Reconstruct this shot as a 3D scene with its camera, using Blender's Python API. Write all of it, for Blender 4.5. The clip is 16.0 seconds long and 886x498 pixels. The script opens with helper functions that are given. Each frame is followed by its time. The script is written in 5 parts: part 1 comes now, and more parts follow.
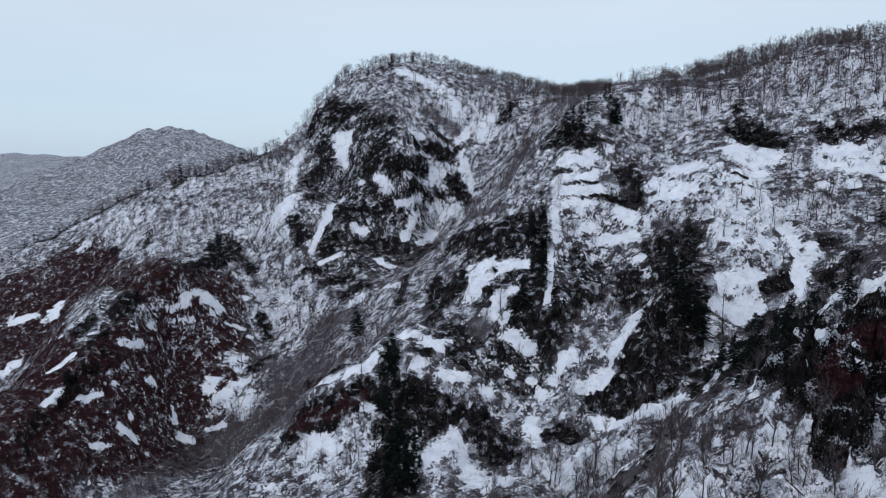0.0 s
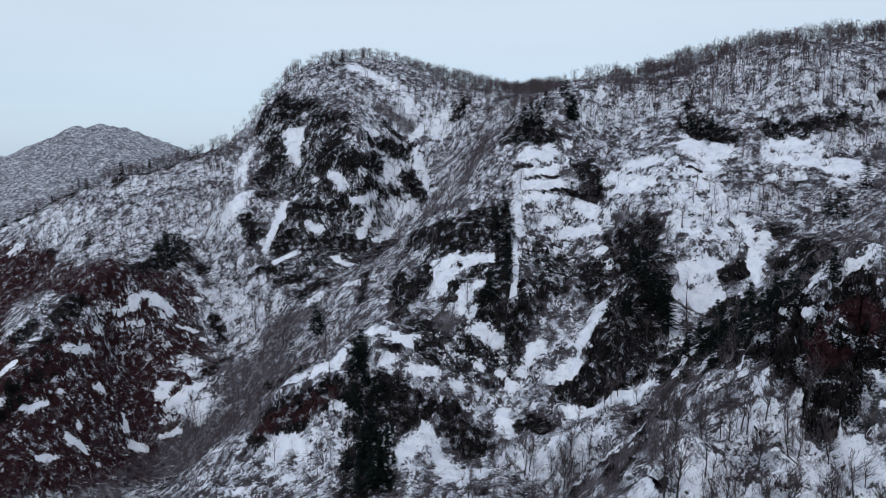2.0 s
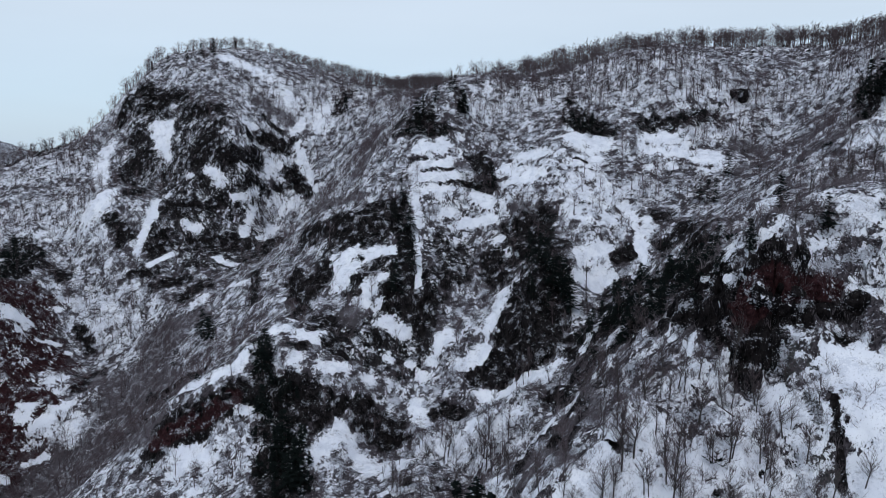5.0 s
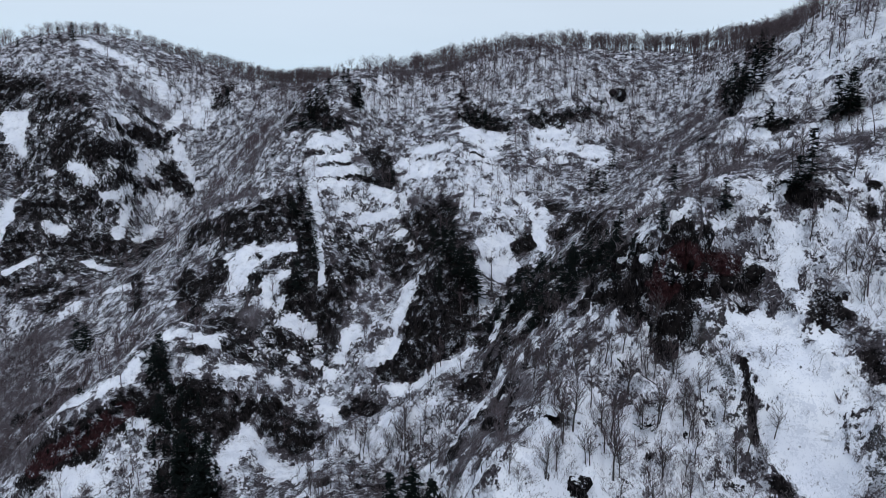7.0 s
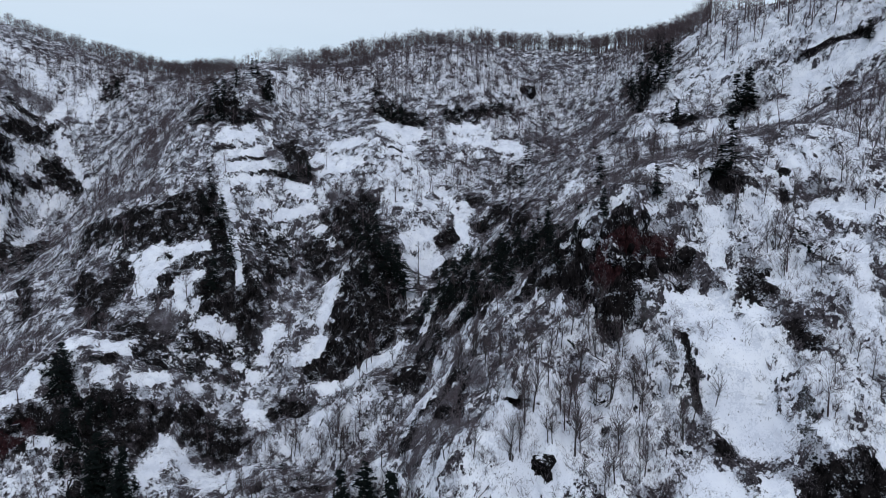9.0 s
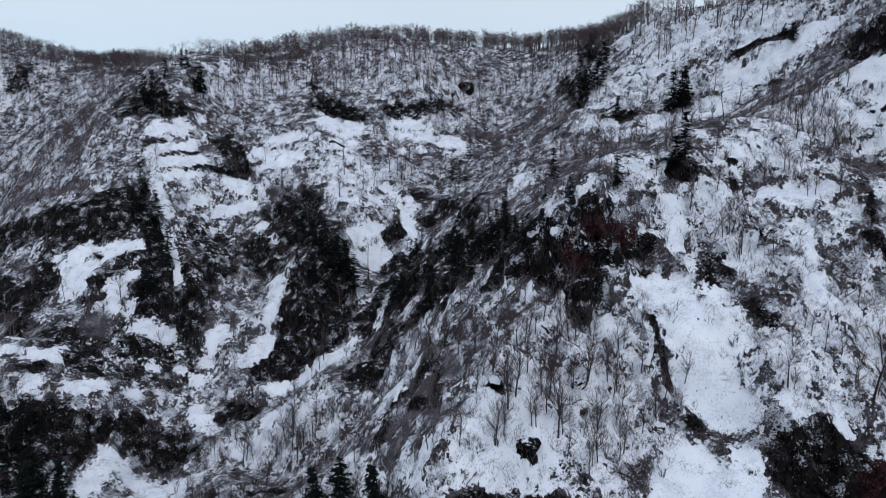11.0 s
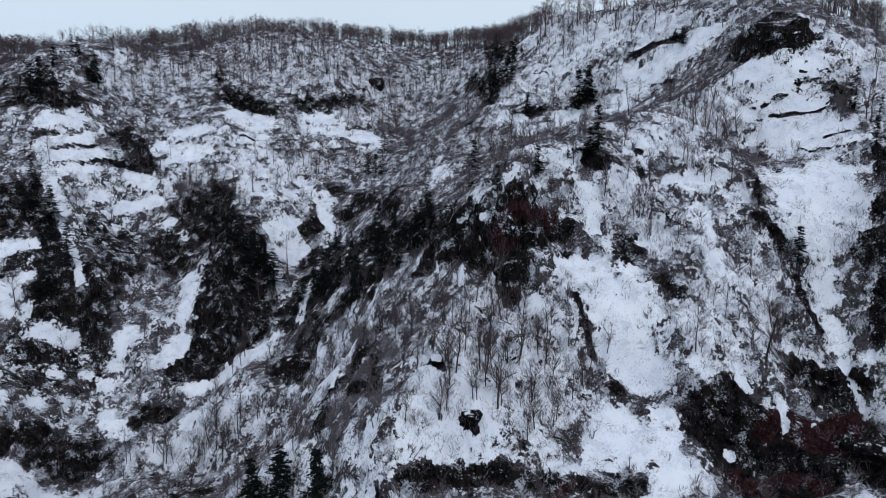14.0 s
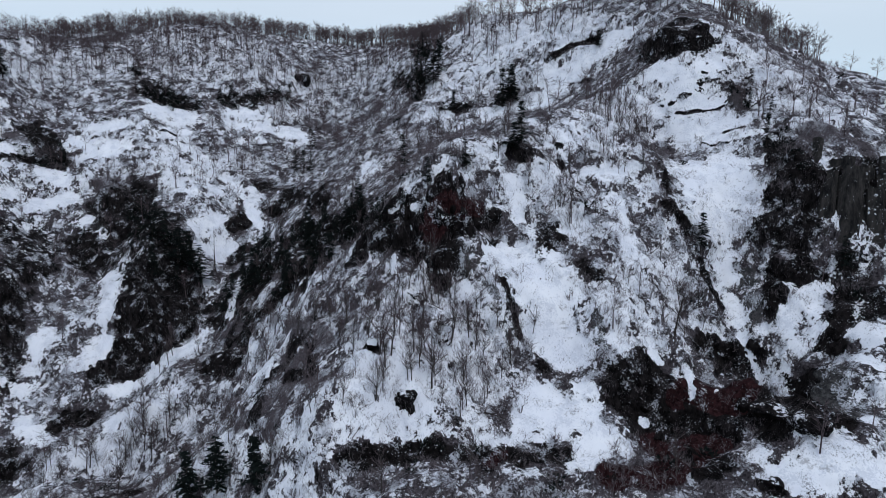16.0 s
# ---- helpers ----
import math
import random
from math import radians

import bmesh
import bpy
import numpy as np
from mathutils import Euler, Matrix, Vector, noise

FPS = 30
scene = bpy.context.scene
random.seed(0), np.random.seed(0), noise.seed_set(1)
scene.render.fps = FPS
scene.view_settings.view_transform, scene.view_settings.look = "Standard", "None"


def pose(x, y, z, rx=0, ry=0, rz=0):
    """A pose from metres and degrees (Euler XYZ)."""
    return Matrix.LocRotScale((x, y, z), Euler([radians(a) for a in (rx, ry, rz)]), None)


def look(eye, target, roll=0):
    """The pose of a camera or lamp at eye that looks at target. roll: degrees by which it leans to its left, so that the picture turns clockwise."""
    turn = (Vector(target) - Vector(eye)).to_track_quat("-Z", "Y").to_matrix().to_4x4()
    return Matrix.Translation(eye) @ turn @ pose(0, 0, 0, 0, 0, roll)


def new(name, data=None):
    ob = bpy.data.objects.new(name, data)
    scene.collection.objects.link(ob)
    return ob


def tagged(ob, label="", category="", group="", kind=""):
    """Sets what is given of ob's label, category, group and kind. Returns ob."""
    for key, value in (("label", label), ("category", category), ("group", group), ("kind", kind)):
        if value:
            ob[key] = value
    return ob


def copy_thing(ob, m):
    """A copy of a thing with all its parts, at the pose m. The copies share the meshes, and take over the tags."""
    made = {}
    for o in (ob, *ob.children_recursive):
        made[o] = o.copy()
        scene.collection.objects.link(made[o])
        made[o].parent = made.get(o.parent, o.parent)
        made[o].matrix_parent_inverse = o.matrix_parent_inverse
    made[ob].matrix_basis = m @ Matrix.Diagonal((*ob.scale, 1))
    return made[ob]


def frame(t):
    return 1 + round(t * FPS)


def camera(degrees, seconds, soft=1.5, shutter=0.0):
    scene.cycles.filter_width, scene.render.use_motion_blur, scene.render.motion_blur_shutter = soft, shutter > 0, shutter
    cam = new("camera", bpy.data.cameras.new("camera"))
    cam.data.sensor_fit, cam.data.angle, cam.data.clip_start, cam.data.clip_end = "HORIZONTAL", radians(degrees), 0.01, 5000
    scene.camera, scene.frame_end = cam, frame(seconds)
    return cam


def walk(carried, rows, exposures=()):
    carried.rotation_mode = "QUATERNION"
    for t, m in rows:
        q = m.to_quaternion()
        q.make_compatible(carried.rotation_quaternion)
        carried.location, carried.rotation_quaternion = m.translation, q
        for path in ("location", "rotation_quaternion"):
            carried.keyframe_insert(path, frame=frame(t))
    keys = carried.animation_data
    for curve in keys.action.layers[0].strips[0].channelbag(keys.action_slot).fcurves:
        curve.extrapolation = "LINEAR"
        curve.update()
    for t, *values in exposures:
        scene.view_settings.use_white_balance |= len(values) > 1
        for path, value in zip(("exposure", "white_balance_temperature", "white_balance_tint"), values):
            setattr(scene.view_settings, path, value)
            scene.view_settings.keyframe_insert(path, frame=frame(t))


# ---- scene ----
cam = camera(71.2, 16.0, soft=0.65)
METRES, EYE, TILT, LEAN, TURN = 90.0, 200.0, -8.7, 0.0, 0.0
ROWS = [
    (0.0, 0.0, 0.0, 0.0, 0.0, -0.0, 0.0),
    (0.5, -0.0353, 0.004, -0.0079, -1.58, -0.01, 0.24),
    (1.0, -0.0715, 0.008, -0.015, -2.97, -0.04, 0.47),
    (1.5, -0.1062, 0.0136, -0.0218, -3.9, -0.07, 0.63),
    (2.0, -0.1382, 0.0214, -0.0299, -5.25, -0.06, 0.83),
    (2.5, -0.1711, 0.0295, -0.037, -7.32, -0.12, 1.13),
    (3.0, -0.2065, 0.0368, -0.043, -9.43, -0.18, 1.45),
    (3.5, -0.2409, 0.0456, -0.0495, -11.32, -0.24, 1.73),
    (6.0, -0.4062, 0.1081, -0.0807, -22.57, -0.82, 3.33),
    (6.5, -0.4395, 0.1247, -0.0864, -25.63, -1.03, 3.7),
    (7.0, -0.4714, 0.143, -0.0912, -28.46, -1.25, 4.08),
    (7.5, -0.5026, 0.1631, -0.0954, -31.07, -1.48, 4.4),
    (8.0, -0.5325, 0.1848, -0.1001, -33.42, -1.67, 4.68),
    (8.5, -0.5613, 0.2079, -0.1052, -35.63, -1.87, 4.93),
    (9.0, -0.5893, 0.2323, -0.11, -37.83, -2.07, 5.17),
    (11.5, -0.7134, 0.3504, -0.128, -46.58, -3.0, 6.02),
    (12.0, -0.7336, 0.3636, -0.1313, -48.26, -3.19, 6.16),
    (12.5, -0.7519, 0.3711, -0.1358, -49.81, -3.36, 6.29),
    (13.0, -0.7685, 0.3736, -0.141, -51.34, -3.54, 6.39),
    (13.5, -0.7853, 0.373, -0.1458, -52.7, -3.71, 6.49),
    (14.0, -0.8008, 0.3695, -0.1523, -54.09, -3.87, 6.61),
    (14.5, -0.8169, 0.3646, -0.1591, -55.71, -4.06, 6.72),
    (15.0, -0.8337, 0.3586, -0.1661, -57.37, -4.27, 6.83),
    (15.5, -0.8504, 0.3518, -0.1734, -59.2, -4.47, 6.94),
    (16.0, -0.8681, 0.3452, -0.1793, -60.87, -4.72, 7.07),
]
walk(cam, [(t, pose(0, 0, EYE, TILT, LEAN, TURN) @ pose(METRES * x, METRES * y, METRES * z, 90 + pitch, roll, yaw)) for t, x, y, z, yaw, pitch, roll in ROWS])

# ---- sky and light ----
world = bpy.data.worlds.new("overcast_sky")
scene.world = world
world.use_nodes = True
wt = world.node_tree
wt.nodes.clear()


def wnode(kind, **kw):
    n = wt.nodes.new(kind)
    for k, v in kw.items():
        n.inputs[k].default_value = v
    return n


w_sky = wnode("ShaderNodeTexSky")
w_sky.sky_type, w_sky.sun_disc = "NISHITA", False
w_sky.sun_elevation, w_sky.sun_rotation = radians(48), radians(200)
w_coord = wnode("ShaderNodeTexCoord")
w_sep = wnode("ShaderNodeSeparateXYZ")
w_ramp = wnode("ShaderNodeValToRGB")
e = w_ramp.color_ramp.elements
e[0].position, e[0].color = 0.0, (0.52, 0.655, 0.80, 1)
e[1].position, e[1].color = 1.0, (0.42, 0.52, 0.66, 1)
for at, col in ((0.08, (0.55, 0.69, 0.83, 1)), (0.2, (0.635, 0.735, 0.85, 1)), (0.32, (0.665, 0.75, 0.86, 1))):
    q = e.new(at)
    q.color = col
w_map = wnode("ShaderNodeMapping")
w_map.inputs["Scale"].default_value = (1.6, 1.6, 7)
w_noise = wnode("ShaderNodeTexNoise", Scale=1.3, Detail=4.0)
w_mul = wnode("ShaderNodeMapRange")
w_mul.inputs[3].default_value, w_mul.inputs[4].default_value = 0.93, 1.07
w_tint = wnode("ShaderNodeMix")
w_tint.data_type, w_tint.blend_type = "RGBA", "MULTIPLY"
w_tint.inputs[0].default_value = 1.0
w_add = wnode("ShaderNodeMix")
w_add.data_type, w_add.blend_type = "RGBA", "ADD"
w_add.inputs[0].default_value = 0.02
w_bg = wnode("ShaderNodeBackground", Strength=0.92)
w_out = wnode("ShaderNodeOutputWorld")
for a, b in ((w_coord.outputs["Generated"], w_sep.inputs[0]), (w_sep.outputs["Z"], w_ramp.inputs[0]), (w_coord.outputs["Generated"], w_map.inputs[0]),
             (w_map.outputs[0], w_noise.inputs["Vector"]), (w_noise.outputs[0], w_mul.inputs[0]), (w_ramp.outputs[0], w_tint.inputs[6]), (w_mul.outputs[0], w_tint.inputs[7]),
             (w_tint.outputs[2], w_add.inputs[6]), (w_sky.outputs[0], w_add.inputs[7]), (w_add.outputs[2], w_bg.inputs[0]), (w_bg.outputs[0], w_out.inputs[0])):
    wt.links.new(a, b)
sun = new("sun", bpy.data.lights.new("sun", "SUN"))
sun.data.energy, sun.data.angle, sun.data.color = 0.75, radians(40), (0.98, 0.98, 1.0)
sun.matrix_world = look((0, 0, 900), (180, 330, 0))

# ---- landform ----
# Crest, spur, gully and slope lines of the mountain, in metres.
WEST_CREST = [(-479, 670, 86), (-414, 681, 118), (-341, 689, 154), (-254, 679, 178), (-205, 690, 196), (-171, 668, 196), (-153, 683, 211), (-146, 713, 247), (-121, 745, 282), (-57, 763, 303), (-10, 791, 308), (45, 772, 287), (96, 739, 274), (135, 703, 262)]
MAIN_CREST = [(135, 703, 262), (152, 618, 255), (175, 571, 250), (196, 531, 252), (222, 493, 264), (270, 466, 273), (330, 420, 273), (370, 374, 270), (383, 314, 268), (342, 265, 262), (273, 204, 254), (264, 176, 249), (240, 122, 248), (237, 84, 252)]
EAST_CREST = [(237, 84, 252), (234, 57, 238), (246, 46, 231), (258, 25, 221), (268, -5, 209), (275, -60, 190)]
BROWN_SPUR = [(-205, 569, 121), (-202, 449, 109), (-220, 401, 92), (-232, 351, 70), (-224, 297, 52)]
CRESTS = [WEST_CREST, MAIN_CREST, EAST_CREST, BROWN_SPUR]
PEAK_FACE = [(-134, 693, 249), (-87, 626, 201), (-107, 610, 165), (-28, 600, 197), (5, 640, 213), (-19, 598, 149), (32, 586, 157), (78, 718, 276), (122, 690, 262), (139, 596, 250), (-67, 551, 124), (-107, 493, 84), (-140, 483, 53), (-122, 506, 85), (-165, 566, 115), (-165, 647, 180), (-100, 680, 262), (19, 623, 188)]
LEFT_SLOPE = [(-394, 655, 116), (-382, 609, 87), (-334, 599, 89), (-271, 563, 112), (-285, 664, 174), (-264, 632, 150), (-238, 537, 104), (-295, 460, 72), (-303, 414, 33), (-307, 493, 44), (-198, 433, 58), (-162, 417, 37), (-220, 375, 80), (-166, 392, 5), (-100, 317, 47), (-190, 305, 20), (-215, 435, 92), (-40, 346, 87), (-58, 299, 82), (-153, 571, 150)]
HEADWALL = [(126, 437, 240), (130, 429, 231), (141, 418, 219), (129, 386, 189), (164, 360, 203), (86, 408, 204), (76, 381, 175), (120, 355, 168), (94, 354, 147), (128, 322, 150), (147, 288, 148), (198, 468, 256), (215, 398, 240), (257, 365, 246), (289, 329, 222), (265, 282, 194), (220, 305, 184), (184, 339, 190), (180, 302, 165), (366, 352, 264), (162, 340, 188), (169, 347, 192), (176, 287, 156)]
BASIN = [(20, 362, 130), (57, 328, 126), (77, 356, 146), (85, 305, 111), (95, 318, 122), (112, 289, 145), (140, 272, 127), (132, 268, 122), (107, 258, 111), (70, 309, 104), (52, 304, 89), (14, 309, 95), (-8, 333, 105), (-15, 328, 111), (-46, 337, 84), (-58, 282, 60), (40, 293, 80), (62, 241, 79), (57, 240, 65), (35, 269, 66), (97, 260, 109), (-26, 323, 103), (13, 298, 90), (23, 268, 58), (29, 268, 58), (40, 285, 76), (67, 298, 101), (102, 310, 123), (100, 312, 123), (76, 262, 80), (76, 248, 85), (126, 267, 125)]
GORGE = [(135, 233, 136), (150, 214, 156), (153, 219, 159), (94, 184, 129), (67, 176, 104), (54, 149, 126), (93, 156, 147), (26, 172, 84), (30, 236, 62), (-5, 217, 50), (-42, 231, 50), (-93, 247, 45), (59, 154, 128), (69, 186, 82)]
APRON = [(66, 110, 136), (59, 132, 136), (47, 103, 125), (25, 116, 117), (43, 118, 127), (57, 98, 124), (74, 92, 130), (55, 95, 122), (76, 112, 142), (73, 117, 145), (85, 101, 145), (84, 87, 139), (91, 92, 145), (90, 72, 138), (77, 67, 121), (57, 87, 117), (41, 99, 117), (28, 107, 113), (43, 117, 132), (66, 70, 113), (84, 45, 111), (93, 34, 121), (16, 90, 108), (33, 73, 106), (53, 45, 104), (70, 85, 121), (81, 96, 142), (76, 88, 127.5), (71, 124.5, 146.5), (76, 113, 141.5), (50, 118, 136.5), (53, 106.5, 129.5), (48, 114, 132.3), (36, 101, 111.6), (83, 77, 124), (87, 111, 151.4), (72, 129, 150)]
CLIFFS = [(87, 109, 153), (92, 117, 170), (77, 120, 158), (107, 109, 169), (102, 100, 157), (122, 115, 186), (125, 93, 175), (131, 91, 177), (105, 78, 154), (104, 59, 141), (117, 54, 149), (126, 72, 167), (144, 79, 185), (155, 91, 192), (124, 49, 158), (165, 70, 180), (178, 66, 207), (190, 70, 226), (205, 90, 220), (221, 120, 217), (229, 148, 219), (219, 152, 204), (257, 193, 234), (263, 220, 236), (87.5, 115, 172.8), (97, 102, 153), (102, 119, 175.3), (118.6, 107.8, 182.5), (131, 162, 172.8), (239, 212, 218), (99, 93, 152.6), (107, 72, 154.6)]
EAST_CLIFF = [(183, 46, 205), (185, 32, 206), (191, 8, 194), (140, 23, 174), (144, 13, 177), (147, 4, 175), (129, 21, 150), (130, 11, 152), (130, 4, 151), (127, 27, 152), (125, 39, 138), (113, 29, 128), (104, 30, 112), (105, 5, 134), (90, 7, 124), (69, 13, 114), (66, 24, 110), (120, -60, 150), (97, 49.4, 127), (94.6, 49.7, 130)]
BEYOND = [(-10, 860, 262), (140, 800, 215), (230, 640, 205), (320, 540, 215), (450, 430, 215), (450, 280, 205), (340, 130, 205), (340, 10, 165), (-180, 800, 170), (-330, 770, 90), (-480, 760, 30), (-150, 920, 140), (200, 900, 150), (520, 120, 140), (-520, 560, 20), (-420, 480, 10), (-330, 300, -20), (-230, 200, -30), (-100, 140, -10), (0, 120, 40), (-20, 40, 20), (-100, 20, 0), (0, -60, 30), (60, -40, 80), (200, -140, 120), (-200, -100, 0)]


def grad_noise(p, seed=0):
    """Smooth 3D noise of an (n, 3) array, about -1 to 1."""
    i = np.floor(p).astype(np.int64)
    f = p - i
    u = f * f * f * (f * (f * 6 - 15) + 10)
    out = np.zeros(len(p))
    for c in range(8):
        o = np.array([c & 1, (c >> 1) & 1, c >> 2])
        k = i + o
        h = (k[:, 0] * 73856093 ^ k[:, 1] * 19349663 ^ k[:, 2] * 83492791 ^ (seed * 2654435761)) & 0xFFFFFFFF
        h = ((h ^ (h >> 15)) * 2246822519) & 0xFFFFFFFF
        h = ((h ^ (h >> 13)) * 3266489917) & 0xFFFFFFFF
        h ^= h >> 16
        g = np.stack([(h & 1023) / 511.5 - 1, ((h >> 10) & 1023) / 511.5 - 1, ((h >> 20) & 1023) / 511.5 - 1], 1)
        w = np.prod(np.where(o == 1, u, 1 - u), axis=1)
        out += w * np.sum(g * (f - o), axis=1)
    return out * 1.4


def fbm(p, size, octaves=4, seed=0, ridged=False):
    """Layered noise whose largest lumps are `size` metres."""
    out, amp, tot = np.zeros(len(p)), 1.0, 0.0
    q = p / size
    for k in range(octaves):
        n = grad_noise(q, seed + 17 * k)
        out += amp * ((1 - 2 * np.abs(n)) if ridged else n)
        tot += amp
        amp *= 0.5
        q = q * 2.03 + 11.7
    return out / tot


def along(line, step):
    pts = []
    for a, b in zip(line[:-1], line[1:]):
        n = max(1, int(math.dist(a, b) / step))
        pts += [tuple(a[k] + (b[k] - a[k]) * i / n for k in range(3)) for i in range(n)]
    return pts + [line[-1]]


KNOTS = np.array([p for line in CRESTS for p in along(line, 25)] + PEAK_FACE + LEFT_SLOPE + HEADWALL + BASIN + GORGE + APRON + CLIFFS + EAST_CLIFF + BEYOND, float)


def kernel(d2):
    return d2 * np.log(d2 + 1e-6)


def fit_surface(knots, stiff):
    n = len(knots)
    xy = knots[:, :2] / 100
    d2 = np.sum((xy[:, None] - xy[None]) ** 2, axis=2)
    a = np.zeros((n + 3, n + 3))
    a[:n, :n] = kernel(d2) + stiff * np.eye(n)
    a[:n, n], a[:n, n + 1:] = 1, xy
    a[n, :n], a[n + 1:, :n] = 1, xy.T
    return np.linalg.lstsq(a, np.concatenate([knots[:, 2], np.zeros(3)]), rcond=None)[0]


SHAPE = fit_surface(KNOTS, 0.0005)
TABLE_X, TABLE_Y, CELL = np.arange(-572, 573, 4.0), np.arange(-212, 973, 4.0), 4.0


def table_heights():
    """The fitted surface on a plain grid, to be read off smoothly in between."""
    qx, qy = [a.ravel() / 100 for a in np.meshgrid(TABLE_X, TABLE_Y)]
    z = SHAPE[-3] + qx * SHAPE[-2] + qy * SHAPE[-1]
    for k, (ax, ay) in enumerate(KNOTS[:, :2] / 100):
        z += SHAPE[k] * kernel((qx - ax) ** 2 + (qy - ay) ** 2)
    return z.reshape(len(TABLE_Y), len(TABLE_X))


TABLE = table_heights()


def spline(f):
    """Weights of four neighbours for a smooth reading at the fraction f."""
    return [((2 - f) * f - 1) * f / 2, ((3 * f - 5) * f * f + 2) / 2, ((4 - 3 * f) * f + 1) * f / 2, (f - 1) * f * f / 2]


def smooth_height(x, y):
    """The large form of the mountain, running out into valleys and far ranges."""
    px, py = np.ravel(x).astype(float), np.ravel(y).astype(float)
    u, v = (np.clip(px, -560, 560) - TABLE_X[0]) / CELL, (np.clip(py, -200, 960) - TABLE_Y[0]) / CELL
    i, j = np.floor(u).astype(int), np.floor(v).astype(int)
    z = np.zeros(len(px))
    for b, wy in enumerate(spline(v - j)):
        z += wy * sum(wx * TABLE[j + b - 1, i + a - 1] for a, wx in enumerate(spline(u - i)))
    out = np.maximum.reduce([-430 - px, px - 430, py - 850, -120 - py, np.zeros_like(px)])
    away = np.flatnonzero(out > 0)
    if len(away):
        w = np.clip(out[away] / 260, 0, 1)
        w = w * w * (3 - 2 * w)
        z[away] = z[away] * (1 - w) + far_height(px[away], py[away]) * w
    return z


def far_height(px, py):
    """Valleys, hills and the peak beyond the mountain."""
    p3 = np.stack([px, py, np.zeros_like(px)], 1)
    far = 20 + 60 * fbm(p3, 700, 3, 3, True)
    folds = 14 * fbm(p3, 190, 3, 9, True) - 7
    for cx, cy, top, rx, ry in FAR_HILLS:
        r = np.sqrt(((px - cx) / rx) ** 2 + ((py - cy) / ry) ** 2)
        far = np.maximum(far, top * np.exp(-1.1 * r ** 1.7) + folds)
    hill = np.flatnonzero((np.hypot(px + 880, py - 2000) < 800) & (py > 1100))
    if len(hill):
        rise = np.full(len(hill), -200.0)
        for line in FAR_RIDGES:
            for cx, cy, top in along(line, 30):
                d = np.hypot(px[hill] - cx, py[hill] - cy)
                rise = np.maximum(rise, top - 0.62 * d + 0.00022 * d * d)
        far[hill] = np.maximum(far[hill], rise + 16 * fbm(p3[hill], 110, 3, 9, True) - 8)
    return far


FAR_RIDGES = [[(-1290, 1800, 110), (-1185, 1858, 152), (-1021, 1952, 232), (-930, 2000, 286), (-876, 2021, 300), (-790, 2056, 270), (-682, 2094, 224), (-560, 2150, 170)], [(-876, 2021, 300), (-815, 1960, 245), (-765, 1890, 180), (-740, 1780, 120)], [(-950, 1990, 275), (-980, 1880, 190), (-1000, 1760, 120)]]
FAR_HILLS = [(-560, 1200, 120, 420, 330), (-900, 1350, 90, 350, 300), (-2500, 3600, 205, 1500, 700), (-1500, 4200, 190, 1800, 700),
             (900, 2200, 180, 900, 700), (1600, 900, 160, 700, 700), (1500, -600, 200, 800, 800), (-1700, 300, 190, 800, 800), (-900, -1200, 170, 900, 700), (800, -1600, 190, 900, 800)]
# ---- end of landform ----


# ---- ground cover: lines on the plan (x0, y0, x1, y1, half-width) ----
# The first five bands paint the brown spur's shaded edge in rock colour.
CLIFF_SHADE_BANDS_A = [(-208, 447, -214, 418, 6.6), (-214, 418, -219, 404, 6.4), (-219, 388, -216, 371, 8), (-216, 371, -219, 355, 7.8), (-219, 338, -218, 320, 6.1), (-349, 576, -353, 560, 8.5), (-202, 493, -191, 511, 5.7), (-191, 511, -186, 553, 6), (-186, 553, -164, 529, 6), (-150, 496, -142, 483, 3.9), (-141, 438, -133, 453, 4.1), (-93, 402, -77, 395, 3.6), (-77, 395, -56, 377, 3.5), (-71, 294, -54, 293, 6.8), (-54, 293, -37, 294, 6.7), (-75, 288, -59, 289, 6.8), (-37, 291, -17, 288, 7.9), (-14, 290, -4, 279, 8.4), (-19, 253, -28, 248, 6.7), (19, 277, 25, 273, 8.1)]
CLIFF_BANDS_B = [(25, 273, 31, 272, 8), (69, 279, 80, 268, 5.8), (87, 278, 98, 258, 10.7), (33, 314, 33, 314, 4.9), (6, 310, 11, 304, 4.4), (-9, 305, -9, 305, 3.4), (-3, 344, -9, 349, 4.5), (6, 328, 6, 328, 6.4), (6, 422, 20, 398, 11.3), (20, 398, 35, 369, 10.6), (35, 369, 45, 366, 10.2), (37, 384, 57, 375, 5.3), (11, 366, 4, 359, 7), (-6, 386, -2, 356, 8), (-19, 500, -10, 566, 7.4), (55, 354, 51, 339, 3.7), (50, 333, 40, 324, 7.2), (40, 324, 55, 320, 7.1), (60, 319, 54, 314, 9.1), (71, 327, 81, 327, 5.4)]
CLIFF_BANDS_C = [(62, 328, 72, 333, 3.6), (-125, 689, -104, 668, 8), (-104, 668, -85, 661, 7.8), (-137, 686, -143, 683, 9.5), (-123, 673, -103, 661, 7.8), (-78, 643, -53, 621, 8), (-53, 605, -26, 615, 5.8), (-47, 588, -21, 610, 9.4), (-63, 600, -74, 594, 10.1), (-15, 628, 4, 630, 7.9), (12, 616, 23, 600, 10.2), (-2, 612, -2, 612, 5.8), (16, 633, 21, 627, 4.6), (-126, 653, -126, 653, 9.1), (-133, 624, -124, 638, 10.8), (-136, 557, -124, 547, 6.6), (-128, 542, -128, 542, 4.7), (-95, 570, -77, 570, 7.9), (-100, 547, -103, 537, 9.9), (-60, 548, -40, 543, 9.3)]
